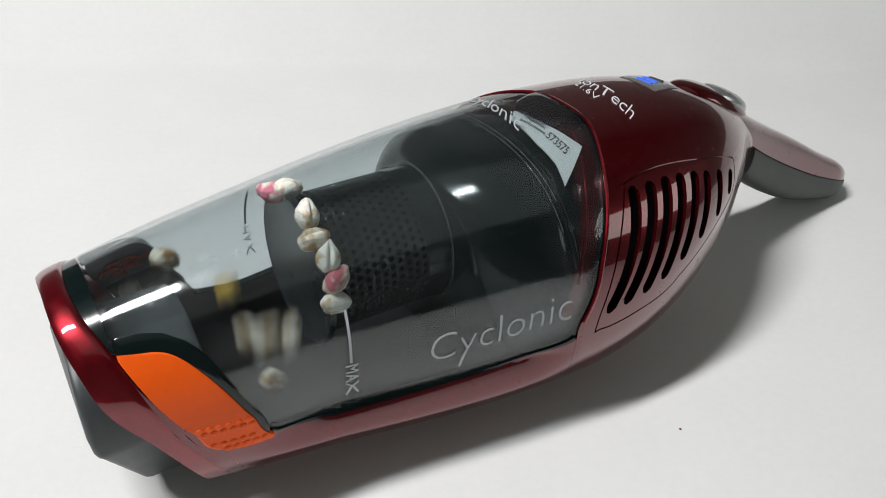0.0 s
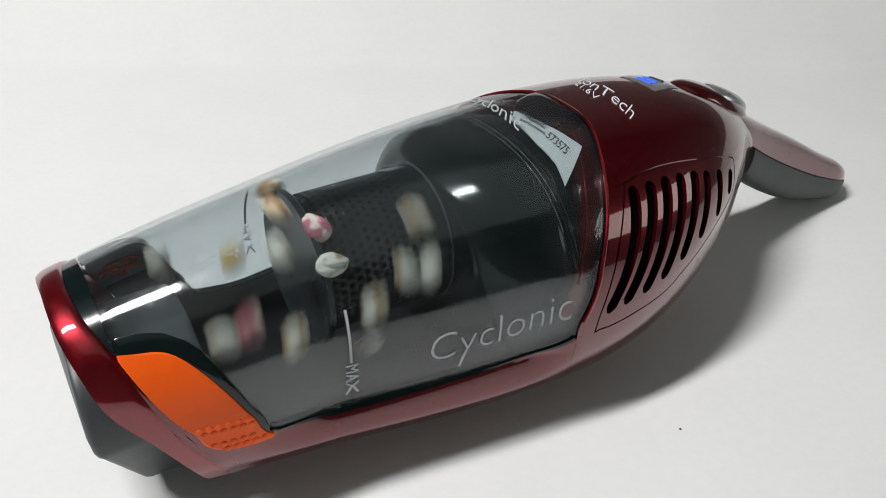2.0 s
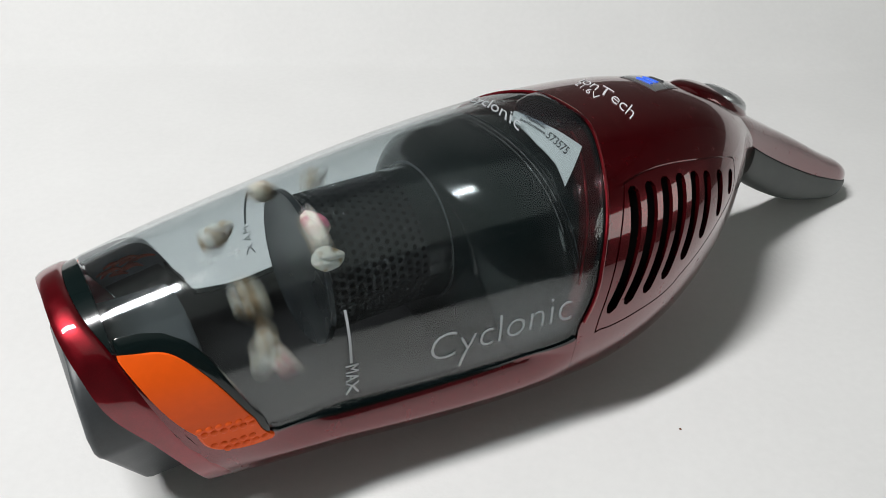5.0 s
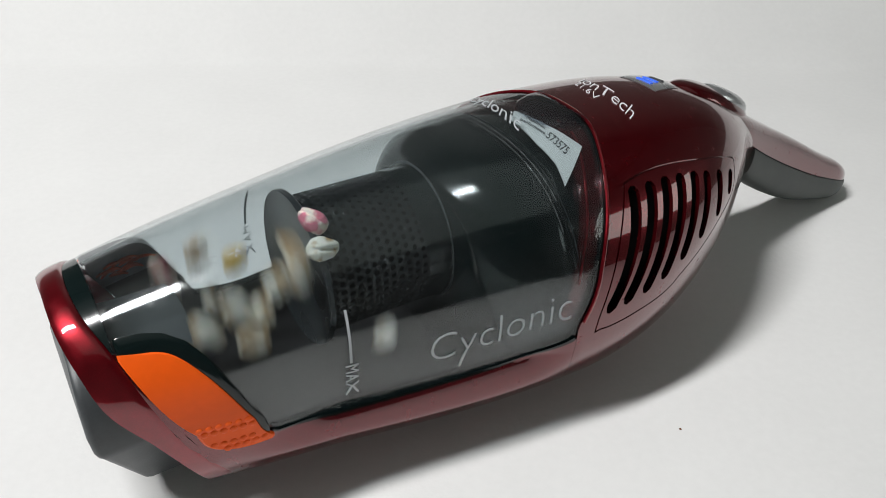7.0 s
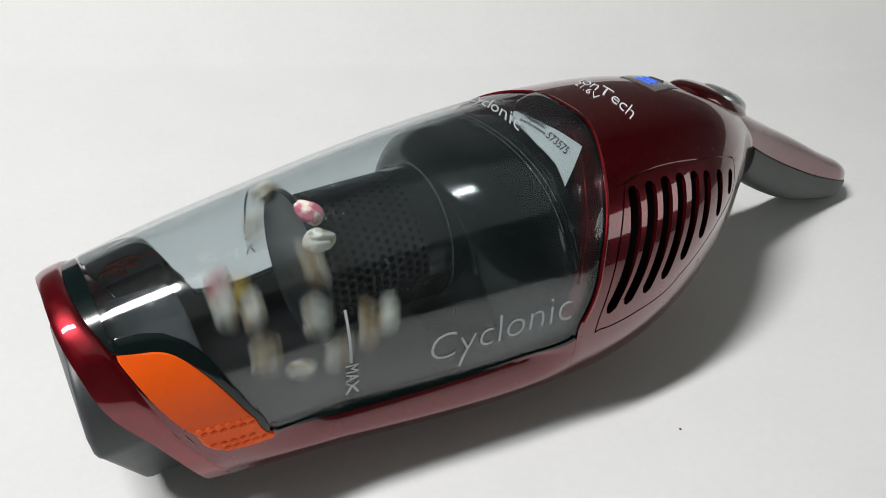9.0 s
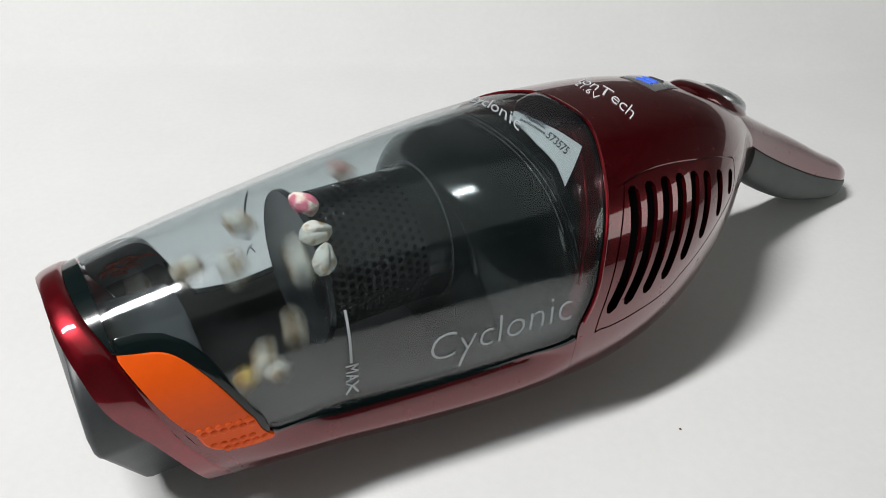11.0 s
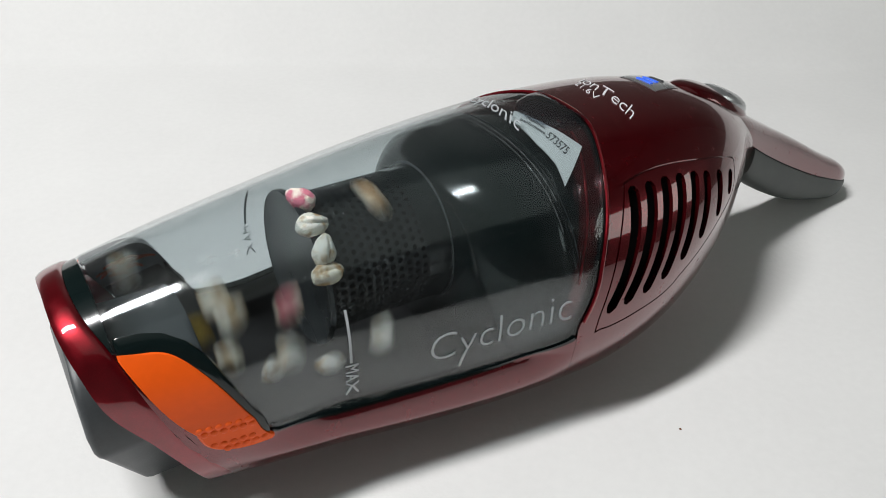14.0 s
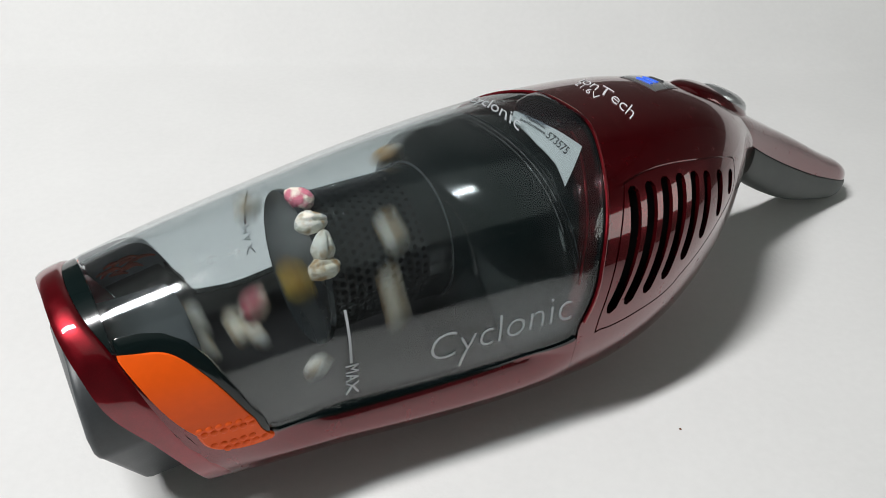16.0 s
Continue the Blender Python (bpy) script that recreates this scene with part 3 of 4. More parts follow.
def build_inside():
    A = 0.0644
    # end disc of the filter
    def lathe(profile, seg=96):
        verts, faces = [], []
        for x, r in profile:
            for j in range(seg):
                a = 2 * math.pi * j / seg
                verts.append((x, r * math.sin(a), A + r * math.cos(a)))
        n = len(profile)
        for i in range(n - 1):
            for j in range(seg):
                k = (j + 1) % seg
                faces.append((i * seg + j, i * seg + k, (i + 1) * seg + k, (i + 1) * seg + j))
        faces.append(tuple(range(seg)))
        faces.append(tuple((n - 1) * seg + j for j in reversed(range(seg))))
        return verts, faces

    filt = mesh_part("filter_disc", *lathe([(.0652, .0278), (.0648, .0286), (.0652, .0290), (.0668, .0290), (.0674, .0284), (.0674, .026)]), DISC, vac, "dark plastic disc at the filter's end")
    # shade inside the screen holes comes from this core's colour
    mesh_part("filter_core", *lathe([(.067, .0225), (.116, .0225)]), VOID, vac, "dark core behind the perforations")
    # perforated cylinder
    R, th = 0.0255, 0.0011
    cols, rows = 12, 50
    x0, x1 = 0.0672, 0.1060
    verts, faces = [], []
    cw, ch = (x1 - x0) / cols, 2 * math.pi / rows
    for c in range(cols):
        for r in range(rows):
            sh = 0.5 * ch if c % 2 else 0
            xc, ac = x0 + (c + 0.5) * cw, r * ch + sh
            pts = [(-.5, -.5), (0, -.5), (.5, -.5), (.5, 0), (.5, .5), (0, .5), (-.5, .5), (-.5, 0)]
            hole = [(-.21, -.21), (0, -.30), (.21, -.21), (.30, 0), (.21, .21), (0, .30), (-.21, .21), (-.30, 0)]
            base = len(verts)
            for ring, rad, size in ((pts, R, 1), (hole, R + 0.00018, 1.35), (hole, R - 0.0001, 1.0), (hole, R - th, 0.95)):
                for u, v in ((size * p, size * q) for p, q in ring):
                    a = ac + v * ch
                    verts.append((xc + u * cw, -rad * math.sin(a), A + rad * math.cos(a)))
            for i in range(8):
                j = (i + 1) % 8
                faces.append((base + i, base + j, base + 8 + j, base + 8 + i))
                faces.append((base + 8 + i, base + 8 + j, base + 16 + j, base + 16 + i))
                faces.append((base + 16 + i, base + 16 + j, base + 24 + j, base + 24 + i))
    mesh_part("perforated_screen", verts, faces, BLACK_SATIN, vac, "black perforated filter screen", 50)
    mesh_part("screen_collar", *lathe([(.1058, .0250), (.1060, .0257), (.1148, .0262), (.1155, .0270), (.1165, .0272), (.1172, .0262), (.1175, .024)]), BLACK, vac, "black screen collar")
    # bell behind the screen, filling the cup
    s = np.linspace(0, 1, 40)[:, None]
    phi = np.linspace(-180, 180, 96, endpoint=False)[None, :] + 0 * s
    x = 0.1150 + (0.172 - 0.1150) * s + 0 * phi
    full = hull(x, phi, -0.0032 - 0.0022 * np.clip((x - 0.146) / 0.006, 0, 1))
    axis = np.stack([x, 0 * x, A + (0.052 - A) * np.clip((x - .115) / .02, 0, 1)], -1)
    d = full - axis
    dist = np.linalg.norm(d, axis=-1, keepdims=True)
    u = np.clip((x - 0.1150) / 0.019, 0, 1)[..., None]
    grow = np.sqrt(np.clip(1 - (1 - u) ** 2, 0, 1))
    want = 0.0262 + (dist - 0.0262) * grow
    pts = axis + d / dist * want
    v = pts.reshape(-1, 3)
    n, m = x.shape
    f = []
    for i in range(n - 1):
        for j in range(m):
            k = (j + 1) % m
            f.append((i * m + j, i * m + k, (i + 1) * m + k, (i + 1) * m + j))
    f.append(tuple(range(m)))
    f.append(tuple((n - 1) * m + j for j in reversed(range(m))))
    mesh_part("separator_bell", v, f, BLACK, vac, "glossy black separator bell")
    for xr in (0.1400, 0.1440, 0.1490):
        ss = np.linspace(0, 1, 5)[:, None]
        ph = np.linspace(-180, 180, 120, endpoint=False)[None, :] + 0 * ss
        vv, ff = shell_data(xr + 0.0016 * ss + 0 * ph, ph, -0.0030, -0.0050, wrap=True, round_edge=0.0005)
        mesh_part("sealing_ring", vv, ff, BLACK_SATIN, vac, "black rubber sealing ring")
    # pale ring stands in for the highlight along the collar's edge
    mesh_part("collar_highlight", *lathe([(.1152, .0268), (.1156, .02735), (.1160, .0268)]), GREY, vac, "thin pale edge of the collar")
    # red flange under the cup's rear edge
    ss = np.linspace(0, 1, 12)[:, None]
    ph = np.linspace(-88, 88, 90)[None, :] + 0 * ss
    x = cup_rear(np.abs(ph)) - 0.0125 * (1 - ss) + 0.004 * ss
    x = np.maximum(x, 0.1622 + 0 * x - 0.020 * np.clip((np.abs(ph) - 35) / 50, 0, 1))
    shell("inner_flange", x, ph, -0.0029, -0.0050, RED, vac, "dark red inner flange")
    # highlight on the flange's edge seen through the cup, painted as a bright ribbon
    ph = np.linspace(12, 74, 70)
    p, nn = hull_line(cup_rear(ph) - 0.0062, ph)
    v, f = ribbon(p, nn, 0.00035, -0.0024, -0.0032)
    mesh_part("flange_highlight", v, f, RED_LIT, vac, "painted highlight line on the flange's red edge")
    # moulded wall behind the far release button, the button's orange reflection painted on in streaks
    ss = np.linspace(0, 1, 30)[:, None]
    tt = np.linspace(0, 1, 30)[None, :]
    x = 0.0005 + 0.0335 * ss + 0 * tt
    pa = cup_edge(x) - 1.0
    shell("button_back", x, -(pa + np.maximum(84 - pa, 4) * tt), -0.0014, -0.0028, SMOKE, vac, "smoky grey wall behind the button")
    rng = random.Random(4)
    for i in range(9):
        k = np.linspace(0, 1, 14)
        x0, p0, run = 0.003 + 0.0014 * i, -64 - 1.2 * i + rng.uniform(-6, 6), rng.uniform(0.006, 0.011)
        p, nn = hull_line(x0 + run * k, p0 + (4 + rng.uniform(-3, 3)) * np.sin(k * 2.4) - 5 * k)
        v, f = ribbon(p, nn, 0.00015 + rng.uniform(0.0003, 0.0007) * np.sin(np.pi * np.clip(k, 0.04, 0.96)), -0.0027, -0.0034)
        mesh_part("reflection_streak", v, f, STREAK, vac, "painted streak of the button's orange reflection")


build_inside()


def text_on_hull(name, words, size, where, material_, parent, off=0.0001, thick=0.00022, label="", thin=0.022, space=1.1, align="CENTER"):
    """Words bent onto the hull. where(u, v) gives (x, phi) for text coordinates in metres."""
    cu = bpy.data.curves.new(name, "FONT")
    cu.body, cu.size, cu.align_x = words, size, align
    cu.resolution_u = 3
    cu.offset = -size * thin
    cu.space_character = space
    tmp = new(name, cu)
    bpy.context.view_layer.update()
    me = bpy.data.meshes.new_from_object(tmp.evaluated_get(bpy.context.evaluated_depsgraph_get()))
    bpy.data.objects.remove(tmp)
    bpy.data.curves.remove(cu)
    bm = bmesh.new()
    bm.from_mesh(me)
    bpy.data.meshes.remove(me)
    bmesh.ops.triangulate(bm, faces=bm.faces)
    long = [e for e in bm.edges if e.calc_length() > size * 0.12]
    if long:
        bmesh.ops.subdivide_edges(bm, edges=long, cuts=2)
        bmesh.ops.triangulate(bm, faces=bm.faces)
    uv = np.array([(v.co.x, v.co.y) for v in bm.verts])
    x, phi = where(uv[:, 0], uv[:, 1])
    top = hull(x, phi, off + thick)
    low = hull(x, phi, off)
    fs = [tuple(v.index for v in f.verts) for f in bm.faces]
    n = len(uv)
    edge = [(e.verts[0].index, e.verts[1].index) for e in bm.edges if len(e.link_faces) == 1]
    bm.free()
    faces = fs + [tuple(n + i for i in reversed(f)) for f in fs] + [(a, b, n + b, n + a) for a, b in edge]
    return mesh_part(name, np.concatenate([top, low]), faces, material_, parent, label)


def build_prints():
    # the word along the side of the cup
    text_on_hull("cup_lettering", "Cyclonic", 0.0160, lambda u, v: (0.1173 + u, 86.7 - 1.2 * (u / 0.021) - v * 1090), CUP_INK, cup, label="pale grey lettering", thin=0.021, space=1.0)
    text_on_hull("cup_lettering", "Cyclonic", 0.0105, lambda u, v: (0.1556 + v - 0.125 * u, -9.5 + u * 950 - v * 750), CUP_INK, cup, label="pale grey lettering", thin=0.006, space=0.98)
    text_on_hull("max_mark", "MAX", 0.0064, lambda u, v: (0.0610 + v, 85.0 + u * 900), CUP_INK, cup, label="pale grey lettering", thin=0.004)
    text_on_hull("max_mark", "MAX", 0.0058, lambda u, v: (0.0648 - v, -85.0 - u * 900), CUP_INK, cup, label="pale grey lettering")
    for side in (1, -1):
        ph = np.linspace(56, 78, 20)
        p, nn = hull_line(0.0643 - 0.0013 * (ph - 56) / 22, side * ph)
        v, f = ribbon(p, nn, 0.00042, 0.0003, 0.0)
        mesh_part("max_line", v, f, CUP_INK, cup, "pale grey fill line")
    text_on_hull("housing_lettering", "ionTech", 0.0112, lambda u, v: (0.2007 + v - 0.17 * u, 18.0 + u * 960 - v * 450), INK, vac, label="silver-white lettering", thin=0.014, align="RIGHT", space=0.93)
    text_on_hull("housing_lettering", "21.6V", 0.0066, lambda u, v: (0.1973 + v - 0.30 * u, 2.8 + u * 900 - v * 450), INK, vac, label="silver-white lettering", thin=0.01, align="RIGHT")
    # charge indicator
    s = np.linspace(0, 1, 8)[:, None]
    t = np.linspace(0, 1, 12)[None, :]
    panel = shell("indicator_panel", 0.2295 + 0.0185 * s + 0 * t, -16 + 20.5 * t + 0 * s - 2 * s, 0.0007, -0.001, SILVER, vac, "silver charge indicator panel", round_edge=0.0004)
    for i in range(3):
        shell("indicator_bar", 0.2328 + 0.0046 * i + 0.0017 * s + 0 * t, -8.5 + 8 * t + 0 * s - 1.0 * i, 0.0012, 0.0005, BLUE if i < 2 else DARK_INK, panel, "blue lit charge bar" if i < 2 else "dark charge bar")
    # white sticker under the cup's rear edge
    s = np.linspace(0, 1, 16)[:, None]
    t = np.linspace(0, 1, 24)[None, :]
    low_x = np.interp(t, (0, 0.42, 0.72, 1), (0.1594, 0.1574, 0.1578, 0.1556))
    low_p = np.interp(t, (0, 0.42, 0.72, 1), (-1.5, 13.2, 24.5, 34.6))
    x1, p1 = 0.1657 + 0.0075 * t, -6.5 + 27.1 * t
    lab = shell("sticker", low_x + (x1 - low_x) * s, low_p + (p1 - low_p) * s, -0.0022, -0.0027, LABEL, vac, "white paper sticker with printed numbers")
    text_on_hull("sticker_number", "573575", 0.0057, lambda u, v: (0.1634 + v + 0.06 * u, 16.8 + u * 640 - v * 500), DARK_INK, lab, off=-0.0021, thick=0.0001, label="dark printed numbers", thin=0.0, space=1.0)
    text_on_hull("sticker_words", "Maximum", 0.0026, lambda u, v: (0.1655 + v + 0.10 * u, 3.6 + u * 700 - v * 500), DARK_INK, lab, off=-0.0021, thick=0.0001, label="small dark print", thin=0.0)
    text_on_hull("sticker_words", "performance", 0.0026, lambda u, v: (0.1628 + v + 0.10 * u, 5.0 + u * 700 - v * 500), DARK_INK, lab, off=-0.0021, thick=0.0001, label="small dark print", thin=0.0)


build_prints()


def build_wear():
    """Scuffs where the cup is handled and fine ridges inside its rear end."""
    rng = random.Random(8)
    for i in range(46):
        cx, cp = ((0.0311, 18.0), (0.0400, 19.5), (0.0262, 24.0))[i % 3]
        x0, p0 = rng.gauss(cx, 0.0016), rng.gauss(cp, 1.5)
        k = np.linspace(0, 1, 6)
        ln, up = rng.uniform(0.0003, 0.0014), rng.uniform(-2.5, 1.5)
        p, nn = hull_line(x0 + ln * k, p0 + up * k + rng.uniform(-0.6, 0.6) * np.sin(k * 3))
        v, f = ribbon(p, nn, 0.00002 + 0.00006 * np.sin(np.pi * np.clip(k, 0.05, 0.95)), 0.00005, -0.0001)
        mesh_part("scuff_mark", v, f, CUP_INK, cup, "pale scuff")
    for x0, a, b in ((0.1462, -38, 52), (0.1482, -30, 40), (0.1500, -34, 64)):
        ph = np.linspace(a, b, 60)
        p, nn = hull_line(x0 + 0.0008 * np.sin(ph * 0.05), ph)
        v, f = ribbon(p, nn, 0.00009 + 0.00006 * np.sin(ph * 0.9), -0.0019, -0.0024)
        mesh_part("inner_ridge", v, f, DISC if x0 > 0.149 else SILVER, cup, "thin moulded ridge inside the cup")


build_wear()


def build_crumb(x, y, r):
    bm = bmesh.new()
    bmesh.ops.create_icosphere(bm, subdivisions=2, radius=r)
    for v in bm.verts:
        v.co *= 1 + 0.3 * noise.noise(v.co * 2500)
        v.co.z = max(v.co.z * 0.7, -r * 0.5) + r * 0.5
    ob = part("crumb", bm, CRUMB, None)
    ob.location = (x, y, 0.0)
    tagged(ob, "tiny brown crumb on the white paper", "crumb")


build_crumb(0.1855, -0.0905, 0.0005)

# ---- puffed grains ----


def grain_mesh(seed, material_, crease):
    rng = random.Random(seed)
    bm = bmesh.new()
    bmesh.ops.create_icosphere(bm, subdivisions=4, radius=1)
    o = Vector((rng.uniform(0, 50), rng.uniform(0, 50), rng.uniform(0, 50)))
    for v in bm.verts:
        p = v.co.copy()
        k = 1 + 0.16 * noise.noise(p * 1.3 + o) + 0.06 * noise.noise(p * 3.5 + o) + 0.02 * noise.noise(p * 9 + o)
        groove = crease * math.exp(-(p.y / 0.16) ** 2) * max(0, p.z) * (1 - 0.6 * abs(p.x))
        q = p * k * (1 - groove)
        taper = 1 - 0.18 * p.x
        v.co = Vector((q.x * 0.0055, q.y * 0.0039 * taper, q.z * 0.0036 * taper))
    me = bpy.data.meshes.new("puffed_grain")
    bm.to_mesh(me)
    bm.free()
    return finish(me, material_, 180)


def sections(x):
    return hull_t(x), hull_b(x), hull_w(x)


def reach(x, phi):
    """Distance from the filter's axis to the hull in direction phi."""
    p = np.radians(phi)
    lo, hi = np.full(np.shape(x), 0.005), np.full(np.shape(x), 0.12)
    t, b, w = sections(x)
    c = b + (t - b) * 0.45
    for _ in range(22):
        m = (lo + hi) / 2
        y, z = m * np.sin(p), 0.0644 + m * np.cos(p)
        up = z > c
        n = np.where(up, 2.25, 3.0)
        inside = (np.abs(y) / w) ** n + (np.abs(z - c) / np.where(up, t - c, c - b)) ** n < 1
        lo, hi = np.where(inside, m, lo), np.where(inside, hi, m)
    return lo


def swirl_radius(x, phi):
    r = np.minimum(reach(x, phi) - 0.002, 0.047)
    k = np.clip((x - 0.05) / 0.014, 0, 1)
    return (1 - k) * 0.70 * r + k * np.maximum((0.0255 + r) / 2, 0.030)


def grain(seed, material_, label, crease=0.35):
    ob = new("puffed_grain", grain_mesh(seed, material_, crease))
    return tagged(ob, label, "puffed grain", "grains in the dust cup")


grains = {}
for i in range(12):
    grains["w%d" % i] = grain(10 + i, CREAM_GRAIN if i % 3 == 2 else WHITE_GRAIN, "pale puffed wheat grain in the dust cup", 0.30 + 0.05 * (i % 4))
grains["p"] = grain(40, ROSE_GRAIN, "rose pink puffed wheat grain whirling in the dust cup")
grains["y"] = grain(41, YELLOW_GRAIN, "yellow puffed wheat grain whirling in the dust cup")
grains["s"] = grain(42, PINK_GRAIN, "white and pink puffed wheat grain stuck to the filter screen")

# way points of the whirling grains: seconds, millimetres along the cup, degrees round it
PATHS = {
    'w0': ((0.5, 48, -54), (1, 17, -95), (1.5, 22, -136)),
    'w1': ((0.5, 92, 132), (1, 60, -83), (1.5, 14, -155), (2, 100, 74), (2.5, 26, -130), (3, 32, -129), (3.5, 50, -145), (4, 44, 66), (6.5, 60, -86), (7, 40, -134), (7.5, 36, 56), (8, 41, 64), (8.5, 67, 134), (9, 55, 137)),
    'w2': ((0.5, 92, 115), (1, 31, -165), (1.5, 26, 62), (2, 103, 43), (2.5, 90, 132), (3, 32, 71), (3.5, 52, 86), (4, 99, 60), (6.5, 32, -161), (7, 39, 93), (7.5, 38, 83), (8, 98, 21), (8.5, 56, -84), (9, 42, 108), (11.5, 26, 79), (12, 25, 74), (12.5, 41, 100)),
    'w3': ((0.5, 71, 91), (1, 65, 133), (1.5, 30, 45), (2, 81, 133), (2.5, 62, 71), (3, 74, 132), (3.5, 43, 64), (4, 81, 133), (6.5, 39, 69), (7, 26, -112), (7.5, 48, 77), (8, 53, -125), (8.5, 89, 132), (9, 84, 97), (11.5, 56, 35), (12, 63, -92), (12.5, 46, -54), (13, 54, 87), (13.5, 85, 93), (14, 65, 134), (14.5, 38, -128), (15, 90, 39), (15.5, 72, 106), (16, 32, -143)),
    'w4': ((0.5, 22, -126), (1, 59, 84), (1.5, 64, -88), (2, 30, 86), (2.5, 32, 71), (3, 41, 52), (3.5, 23, 64), (4, 88, 54), (6.5, 88, 107), (7, 36, 67), (7.5, 28, 49), (8, 98, 63), (8.5, 94, 19), (9, 59, 84), (11.5, 47, -105), (12, 102, 47), (12.5, 86, 60), (13, 44, 57), (13.5, 31, 82), (14, 12, -83), (14.5, 61, 81), (15, 51, -86), (15.5, 41, 67), (16, 60, -71)),
    'w5': ((0, 44, 134), (0.5, 96, 85), (1, 93, 30), (1.5, 31, -132), (2, 59, 3), (2.5, 92, 34), (3, 32, -163), (3.5, 89, 68), (4, 39, -139), (6.5, 49, 93), (7, 58, 41), (7.5, 47, 60), (8, 90, 132), (8.5, 49, 80), (9, 75, 95), (11.5, 45, -109), (12, 53, 138), (12.5, 36, -139), (13, 28, 92), (13.5, 42, 78), (14, 90, 21), (14.5, 34, -136), (15, 15, 57), (15.5, 33, 111), (16, 45, -154)),
    'w6': ((0, 42, 93), (0.5, 30, -85), (1, 58, 70), (1.5, 91, 74), (2, 78, 86), (2.5, 43, 72), (3, 50, 103), (3.5, 37, 57), (4, 50, -86), (6.5, 21, 67), (7, 51, 58), (7.5, 19, -93), (8, 38, -98), (8.5, 38, 87), (9, 65, 111), (11.5, 37, 104), (12, 57, 70), (12.5, 76, 110), (13, 40, 80), (13.5, 22, -118), (14, 34, 72), (14.5, 66, 100), (15, 57, 73), (15.5, 63, 101), (16, 91, 48)),
    'w7': ((0, 50, 97), (0.5, 53, -132), (1, 17, 61), (1.5, 70, 87), (2, 24, -84), (2.5, 35, 93), (3, 30, -79), (3.5, 43, 76), (4, 48, -153), (6.5, 61, 138), (7, 58, 55), (7.5, 28, -147), (8, 43, -77), (8.5, 44, 135), (9, 41, 73), (11.5, 13, -155), (12, 44, 135), (12.5, 76, 132), (13, 58, -47), (13.5, 28, 94), (14, 46, 133), (14.5, 37, 110), (15, 47, 69), (15.5, 24, -92), (16, 31, -163)),
    'w8': ((0, 26, -82), (0.5, 60, 138), (1, 38, 106), (1.5, 47, 107), (2, 52, 99), (2.5, 15, -75), (3, 56, -155), (3.5, 78, 133), (4, 40, -139), (6.5, 103, 113), (7, 43, 76), (7.5, 31, 86), (8, 37, 105), (8.5, 29, -80), (9, 65, -47), (11.5, 38, 57), (12, 95, 81), (12.5, 100, 60), (13, 49, 96), (13.5, 105, 134), (14, 31, 56), (14.5, 42, 78), (15, 40, -115), (15.5, 39, -51), (16, 86, 86)),
    'w9': ((0, 13, -114), (0.5, 97, 66), (1, 73, 93), (1.5, 56, 29), (2, 55, 32), (2.5, 56, 91), (3, 76, 88), (3.5, 28, -117), (4, 41, 107), (6.5, 38, 95), (7, 84, 117), (7.5, 32, -93), (8, 54, -105), (8.5, 15, -144), (9, 33, 65), (11.5, 14, -76), (12, 47, 45), (12.5, 17, 47), (13, 70, -78), (13.5, 97, 26), (14, 82, 113), (14.5, 32, 46), (15, 94, 134), (15.5, 102, 133), (16, 50, -163)),
    'w10': ((0, 17, -157), (0.5, 29, -141), (1, 59, 16), (1.5, 89, 119), (2, 92, 73), (2.5, 97, 134), (3, 31, 54), (3.5, 46, 109), (4, 45, 54), (6.5, 47, 109), (7, 26, 79), (7.5, 30, 73), (8, 89, 39), (8.5, 51, -149), (9, 64, -93), (11.5, 48, 87), (12, 17, 61), (12.5, 53, 74), (13, 51, -119), (13.5, 78, 66), (14, 50, 109), (14.5, 45, -134), (15, 44, -109), (15.5, 30, -118), (16, 61, 136)),
    'w11': ((0, 37, 90), (0.5, 88, 134), (1, 101, 21), (1.5, 43, 68), (2, 65, -40), (2.5, 60, 138), (3, 49, 57), (3.5, 50, 62), (4, 34, 63), (6.5, 57, 66), (7, 37, -90), (7.5, 32, -159), (8, 54, 130), (8.5, 57, 126), (9, 62, 53), (11.5, 50, 100), (12, 34, -70), (12.5, 19, 66), (13, 43, 121), (13.5, 19, -94), (14, 30, 102), (14.5, 99, 17), (15, 59, 47), (15.5, 100, 22), (16, 113, -40)),
    'y': ((0, 47, -128), (0.5, 88, 77), (1, 40, 63), (1.5, 78, 93), (2, 52, -109), (2.5, 32, 64), (3, 89, 73), (3.5, 28, -75), (4, 19, -158), (6.5, 32, 91), (7, 53, -111), (7.5, 62, 138), (8, 33, 55), (8.5, 30, 86), (9, 51, -133), (11.5, 35, -64), (12, 35, 75), (12.5, 37, 74), (13, 34, 52), (13.5, 46, 110), (14, 31, -150), (14.5, 23, -85), (15, 21, -133), (15.5, 43, 90), (16, 56, 60)),
    'p': ((0.5, 103, -64), (1, 88, 54), (1.5, 14, -106), (2, 39, 83), (2.5, 60, -91), (3, 41, 111), (3.5, 92, 83), (4, 73, 102), (6.5, 19, -98), (7, 25, -102), (7.5, 87, 93), (8, 113, -28), (8.5, 53, 83), (9, 34, 46), (11.5, 98, -44), (12, 60, 137), (12.5, 65, -62), (13, 44, -110), (13.5, 22, -143), (14, 52, 75), (14.5, 39, 67), (15, 54, 87), (15.5, 34, -79), (16, 42, 69)),
}
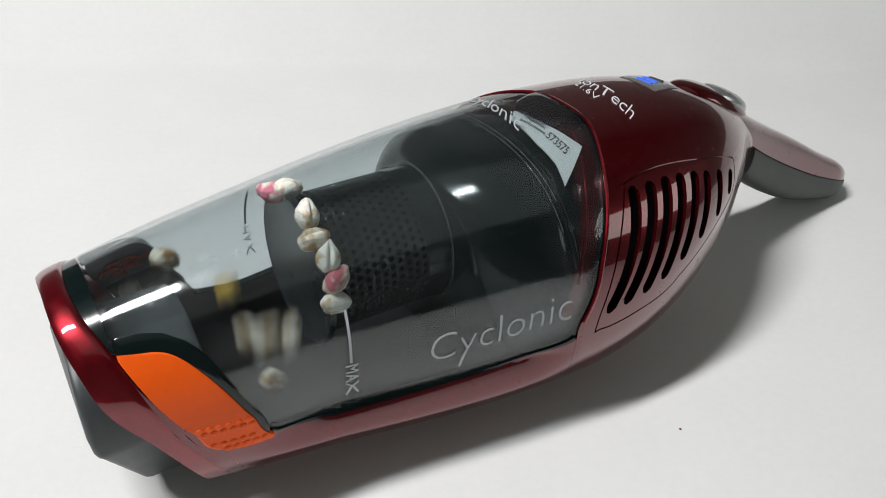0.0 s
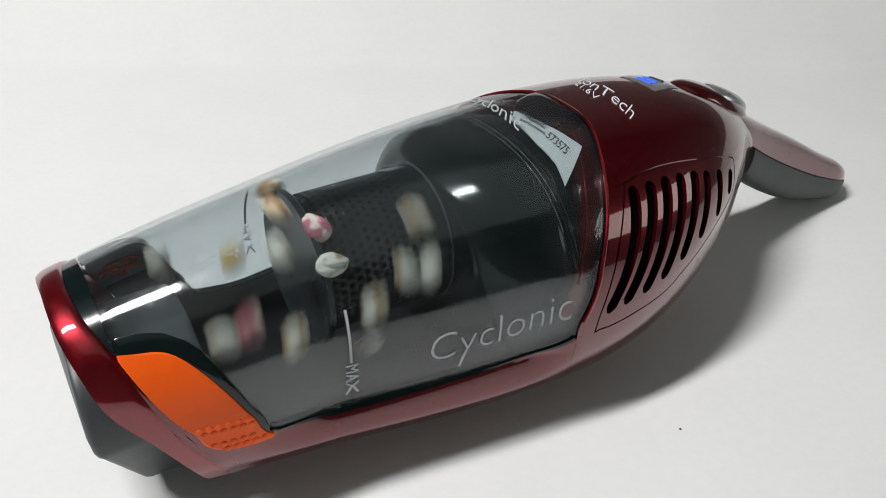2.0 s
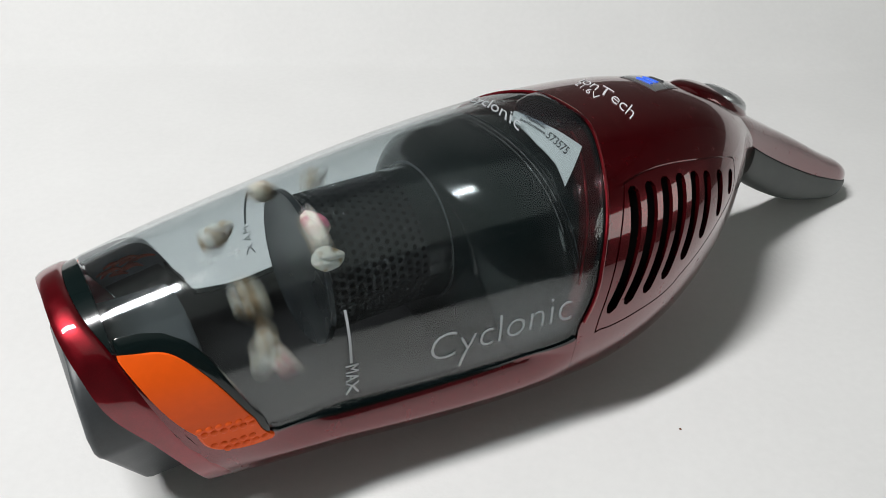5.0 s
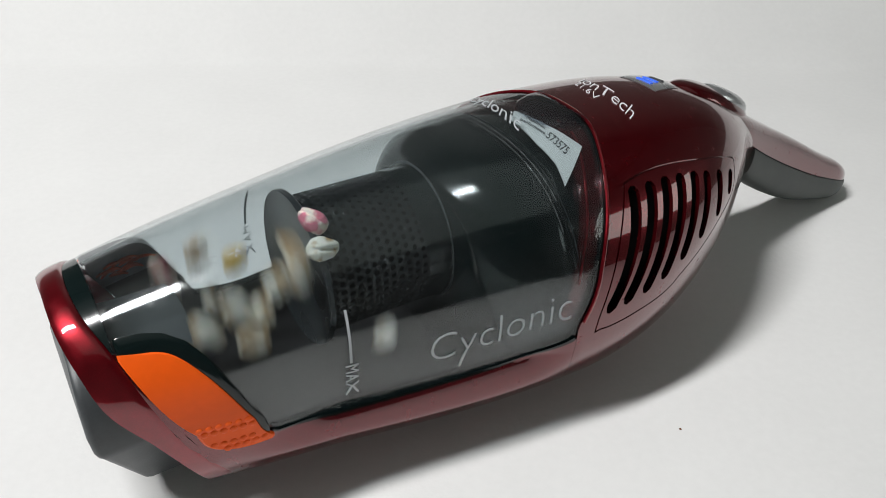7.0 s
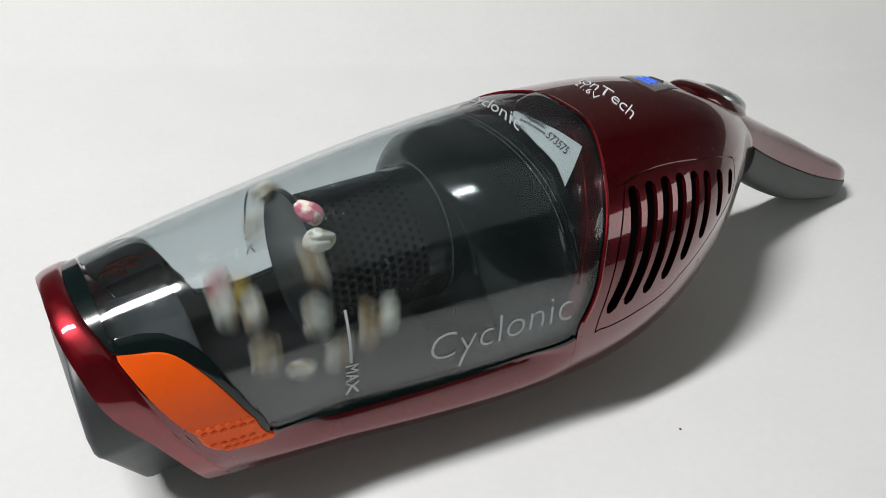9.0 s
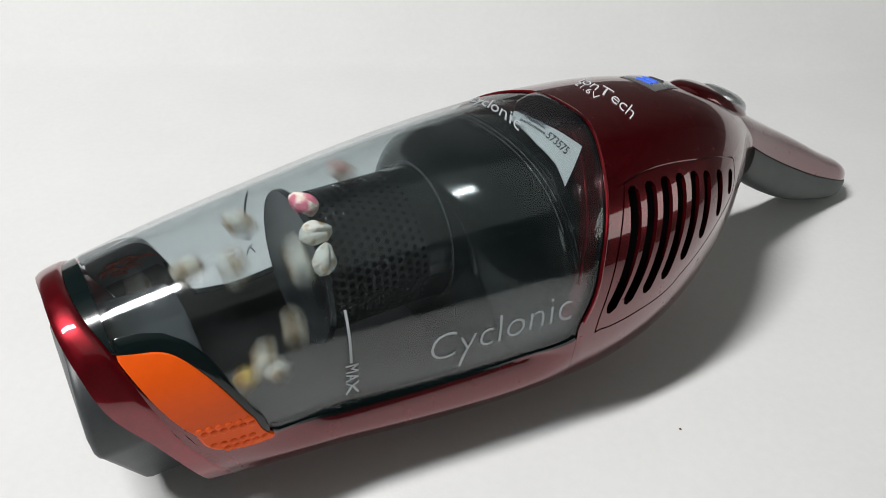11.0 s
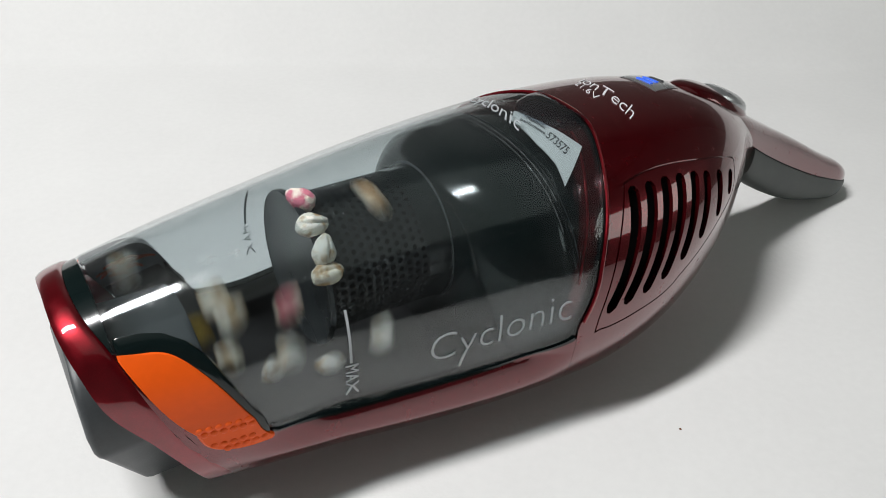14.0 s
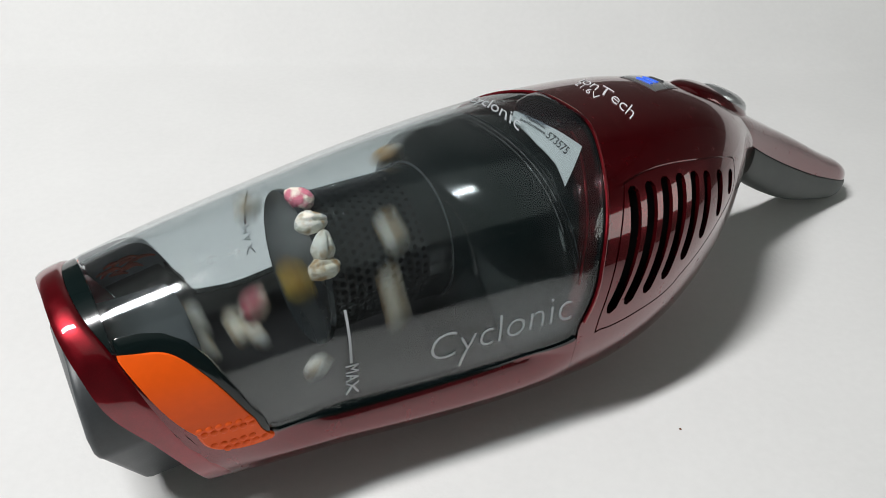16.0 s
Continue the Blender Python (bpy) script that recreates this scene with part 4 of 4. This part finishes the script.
# stretches at rest on the filter screen: the same three numbers
RESTS = {
    "w0": ((0, 67.4, -14.2), (0.43, 67.4, -14.2), (1.7, 68.8, 57.0), (4.0, 68.4, 56.8), (6.5, 67.4, 46), (7.0, 67.3, 45.6), (8.3, 67.3, 43), (9.0, 67.3, 39.8), (12.5, 67.1, 30.3), (14.5, 67.1, 27.8), (16, 67.1, 26.7)),
    "w1": ((0, 67.1, 19.1), (0.43, 67.1, 19.1), (9.7, 66.4, 53.5), (11.5, 66.4, 52.2), (12.5, 67.3, 48.2), (14.5, 67.2, 46.6), (16, 67.3, 44.5)),
    "w2": ((0, 65.8, 37.6), (0.43, 65.8, 37.6), (12.67, 66.0, 63.5), (13.0, 66.0, 62.4), (14.5, 66.5, 61.2), (16, 65.8, 57.8)),
    "w3": ((0, 67.8, 50.8), (0.43, 67.8, 50.8)),
    "w4": ((0, 67.2, 82.4), (0.43, 67.2, 82.4)),
    "p": ((0, 68.8, 66.7), (0.43, 68.8, 66.7)),
    "s": ((0, 61.9, -17.6), (0.40, 61.9, -17.6), (0.5, 67.7, 31.1), (3.5, 67.7, 29.6), (4.2, 67.7, 29.4), (6.3, 67.5, 25.5), (7.0, 67.5, 25.2), (8.3, 67.6, 23.5), (9.0, 67.7, 18.2), (11.5, 67.8, 7.5), (12.5, 67.8, 6.6), (14.5, 68.0, 3.6), (16, 67.7, 3.3)),
}


def grain_rows(name, seed):
    """A pose for every picture of the clip."""
    rng = random.Random(seed)
    rests = RESTS.get(name, ())
    knots = [(t, x, p, 0) for t, x, p in PATHS.get(name, ())] + [(t, x, p, 1) for t, x, p in rests]
    knots.sort()
    angle = [knots[0][2]]
    for (ta, xa, pa, ra), (tb, xb, pb, rb) in zip(knots, knots[1:]):
        step = (pb - pa + 180) % 360 - 180
        if not (ra and rb and (tb - ta < 3.6 or name == "s") and abs(xa - xb) < 1.6) and tb - ta > 0.12:
            turns = round((tb - ta) * rng.uniform(3.4, 4.9) - step / 360)
            limit = (tb - ta) * 30 * 62 / 360
            turns = max(min(turns, math.floor(limit - step / 360)), 0)
            step += 360 * turns
        angle.append(angle[-1] + step)
    tk = np.array([k[0] for k in knots], float)
    ts = np.arange(0, 481) / 30
    i = np.clip(np.searchsorted(tk, ts, side="right") - 1, 0, len(tk) - 2)
    u = np.clip((ts - tk[i]) / (tk[i + 1] - tk[i]), 0, 1)
    e = u * u * (3 - 2 * u)
    xk = np.array([k[1] for k in knots], float) / 1000
    rk = np.array([k[3] for k in knots], float)
    ak = np.array(angle)
    x = xk[i] + (xk[i + 1] - xk[i]) * e
    phi = ak[i] + (ak[i + 1] - ak[i]) * u
    still = np.where((rk[i] > 0) & (rk[i + 1] > 0) & (np.abs(ak[i + 1] - ak[i]) < 60), 1.0, np.where((rk[i] > 0) & (u < 1e-6), 1.0, np.where((rk[i + 1] > 0) & (u > 1 - 1e-6), 1.0, 0.0)))
    swing = swirl_radius(np.clip(x, 0.004, 0.113), phi) + 0.0015 * np.sin(ts * 9 + seed)
    r = np.where(still > 0, 0.0294, np.maximum(swing, np.where(x > 0.06, 0.0298, 0)))
    tilt = [rng.uniform(-40, 40) for _ in range(3)]
    rows = []
    for t, xx, pp, rr in zip(ts, x, phi, r):
        a = radians(pp)
        place = Vector((xx, -rr * math.sin(a), 0.0644 + rr * math.cos(a) + LIFT))
        turn = Euler((a, 0, 0)).to_matrix().to_4x4()
        own = Euler((radians(tilt[0]), radians(tilt[1] * 0.4), radians(90 * (seed % 2) + tilt[2]))).to_matrix().to_4x4()
        rows.append((float(t), Matrix.Translation(place) @ turn @ own))
    return rows


def motions():
    for k, name in enumerate(sorted(grains)):
        walk(grains[name], grain_rows(name, 100 + k))


motions()
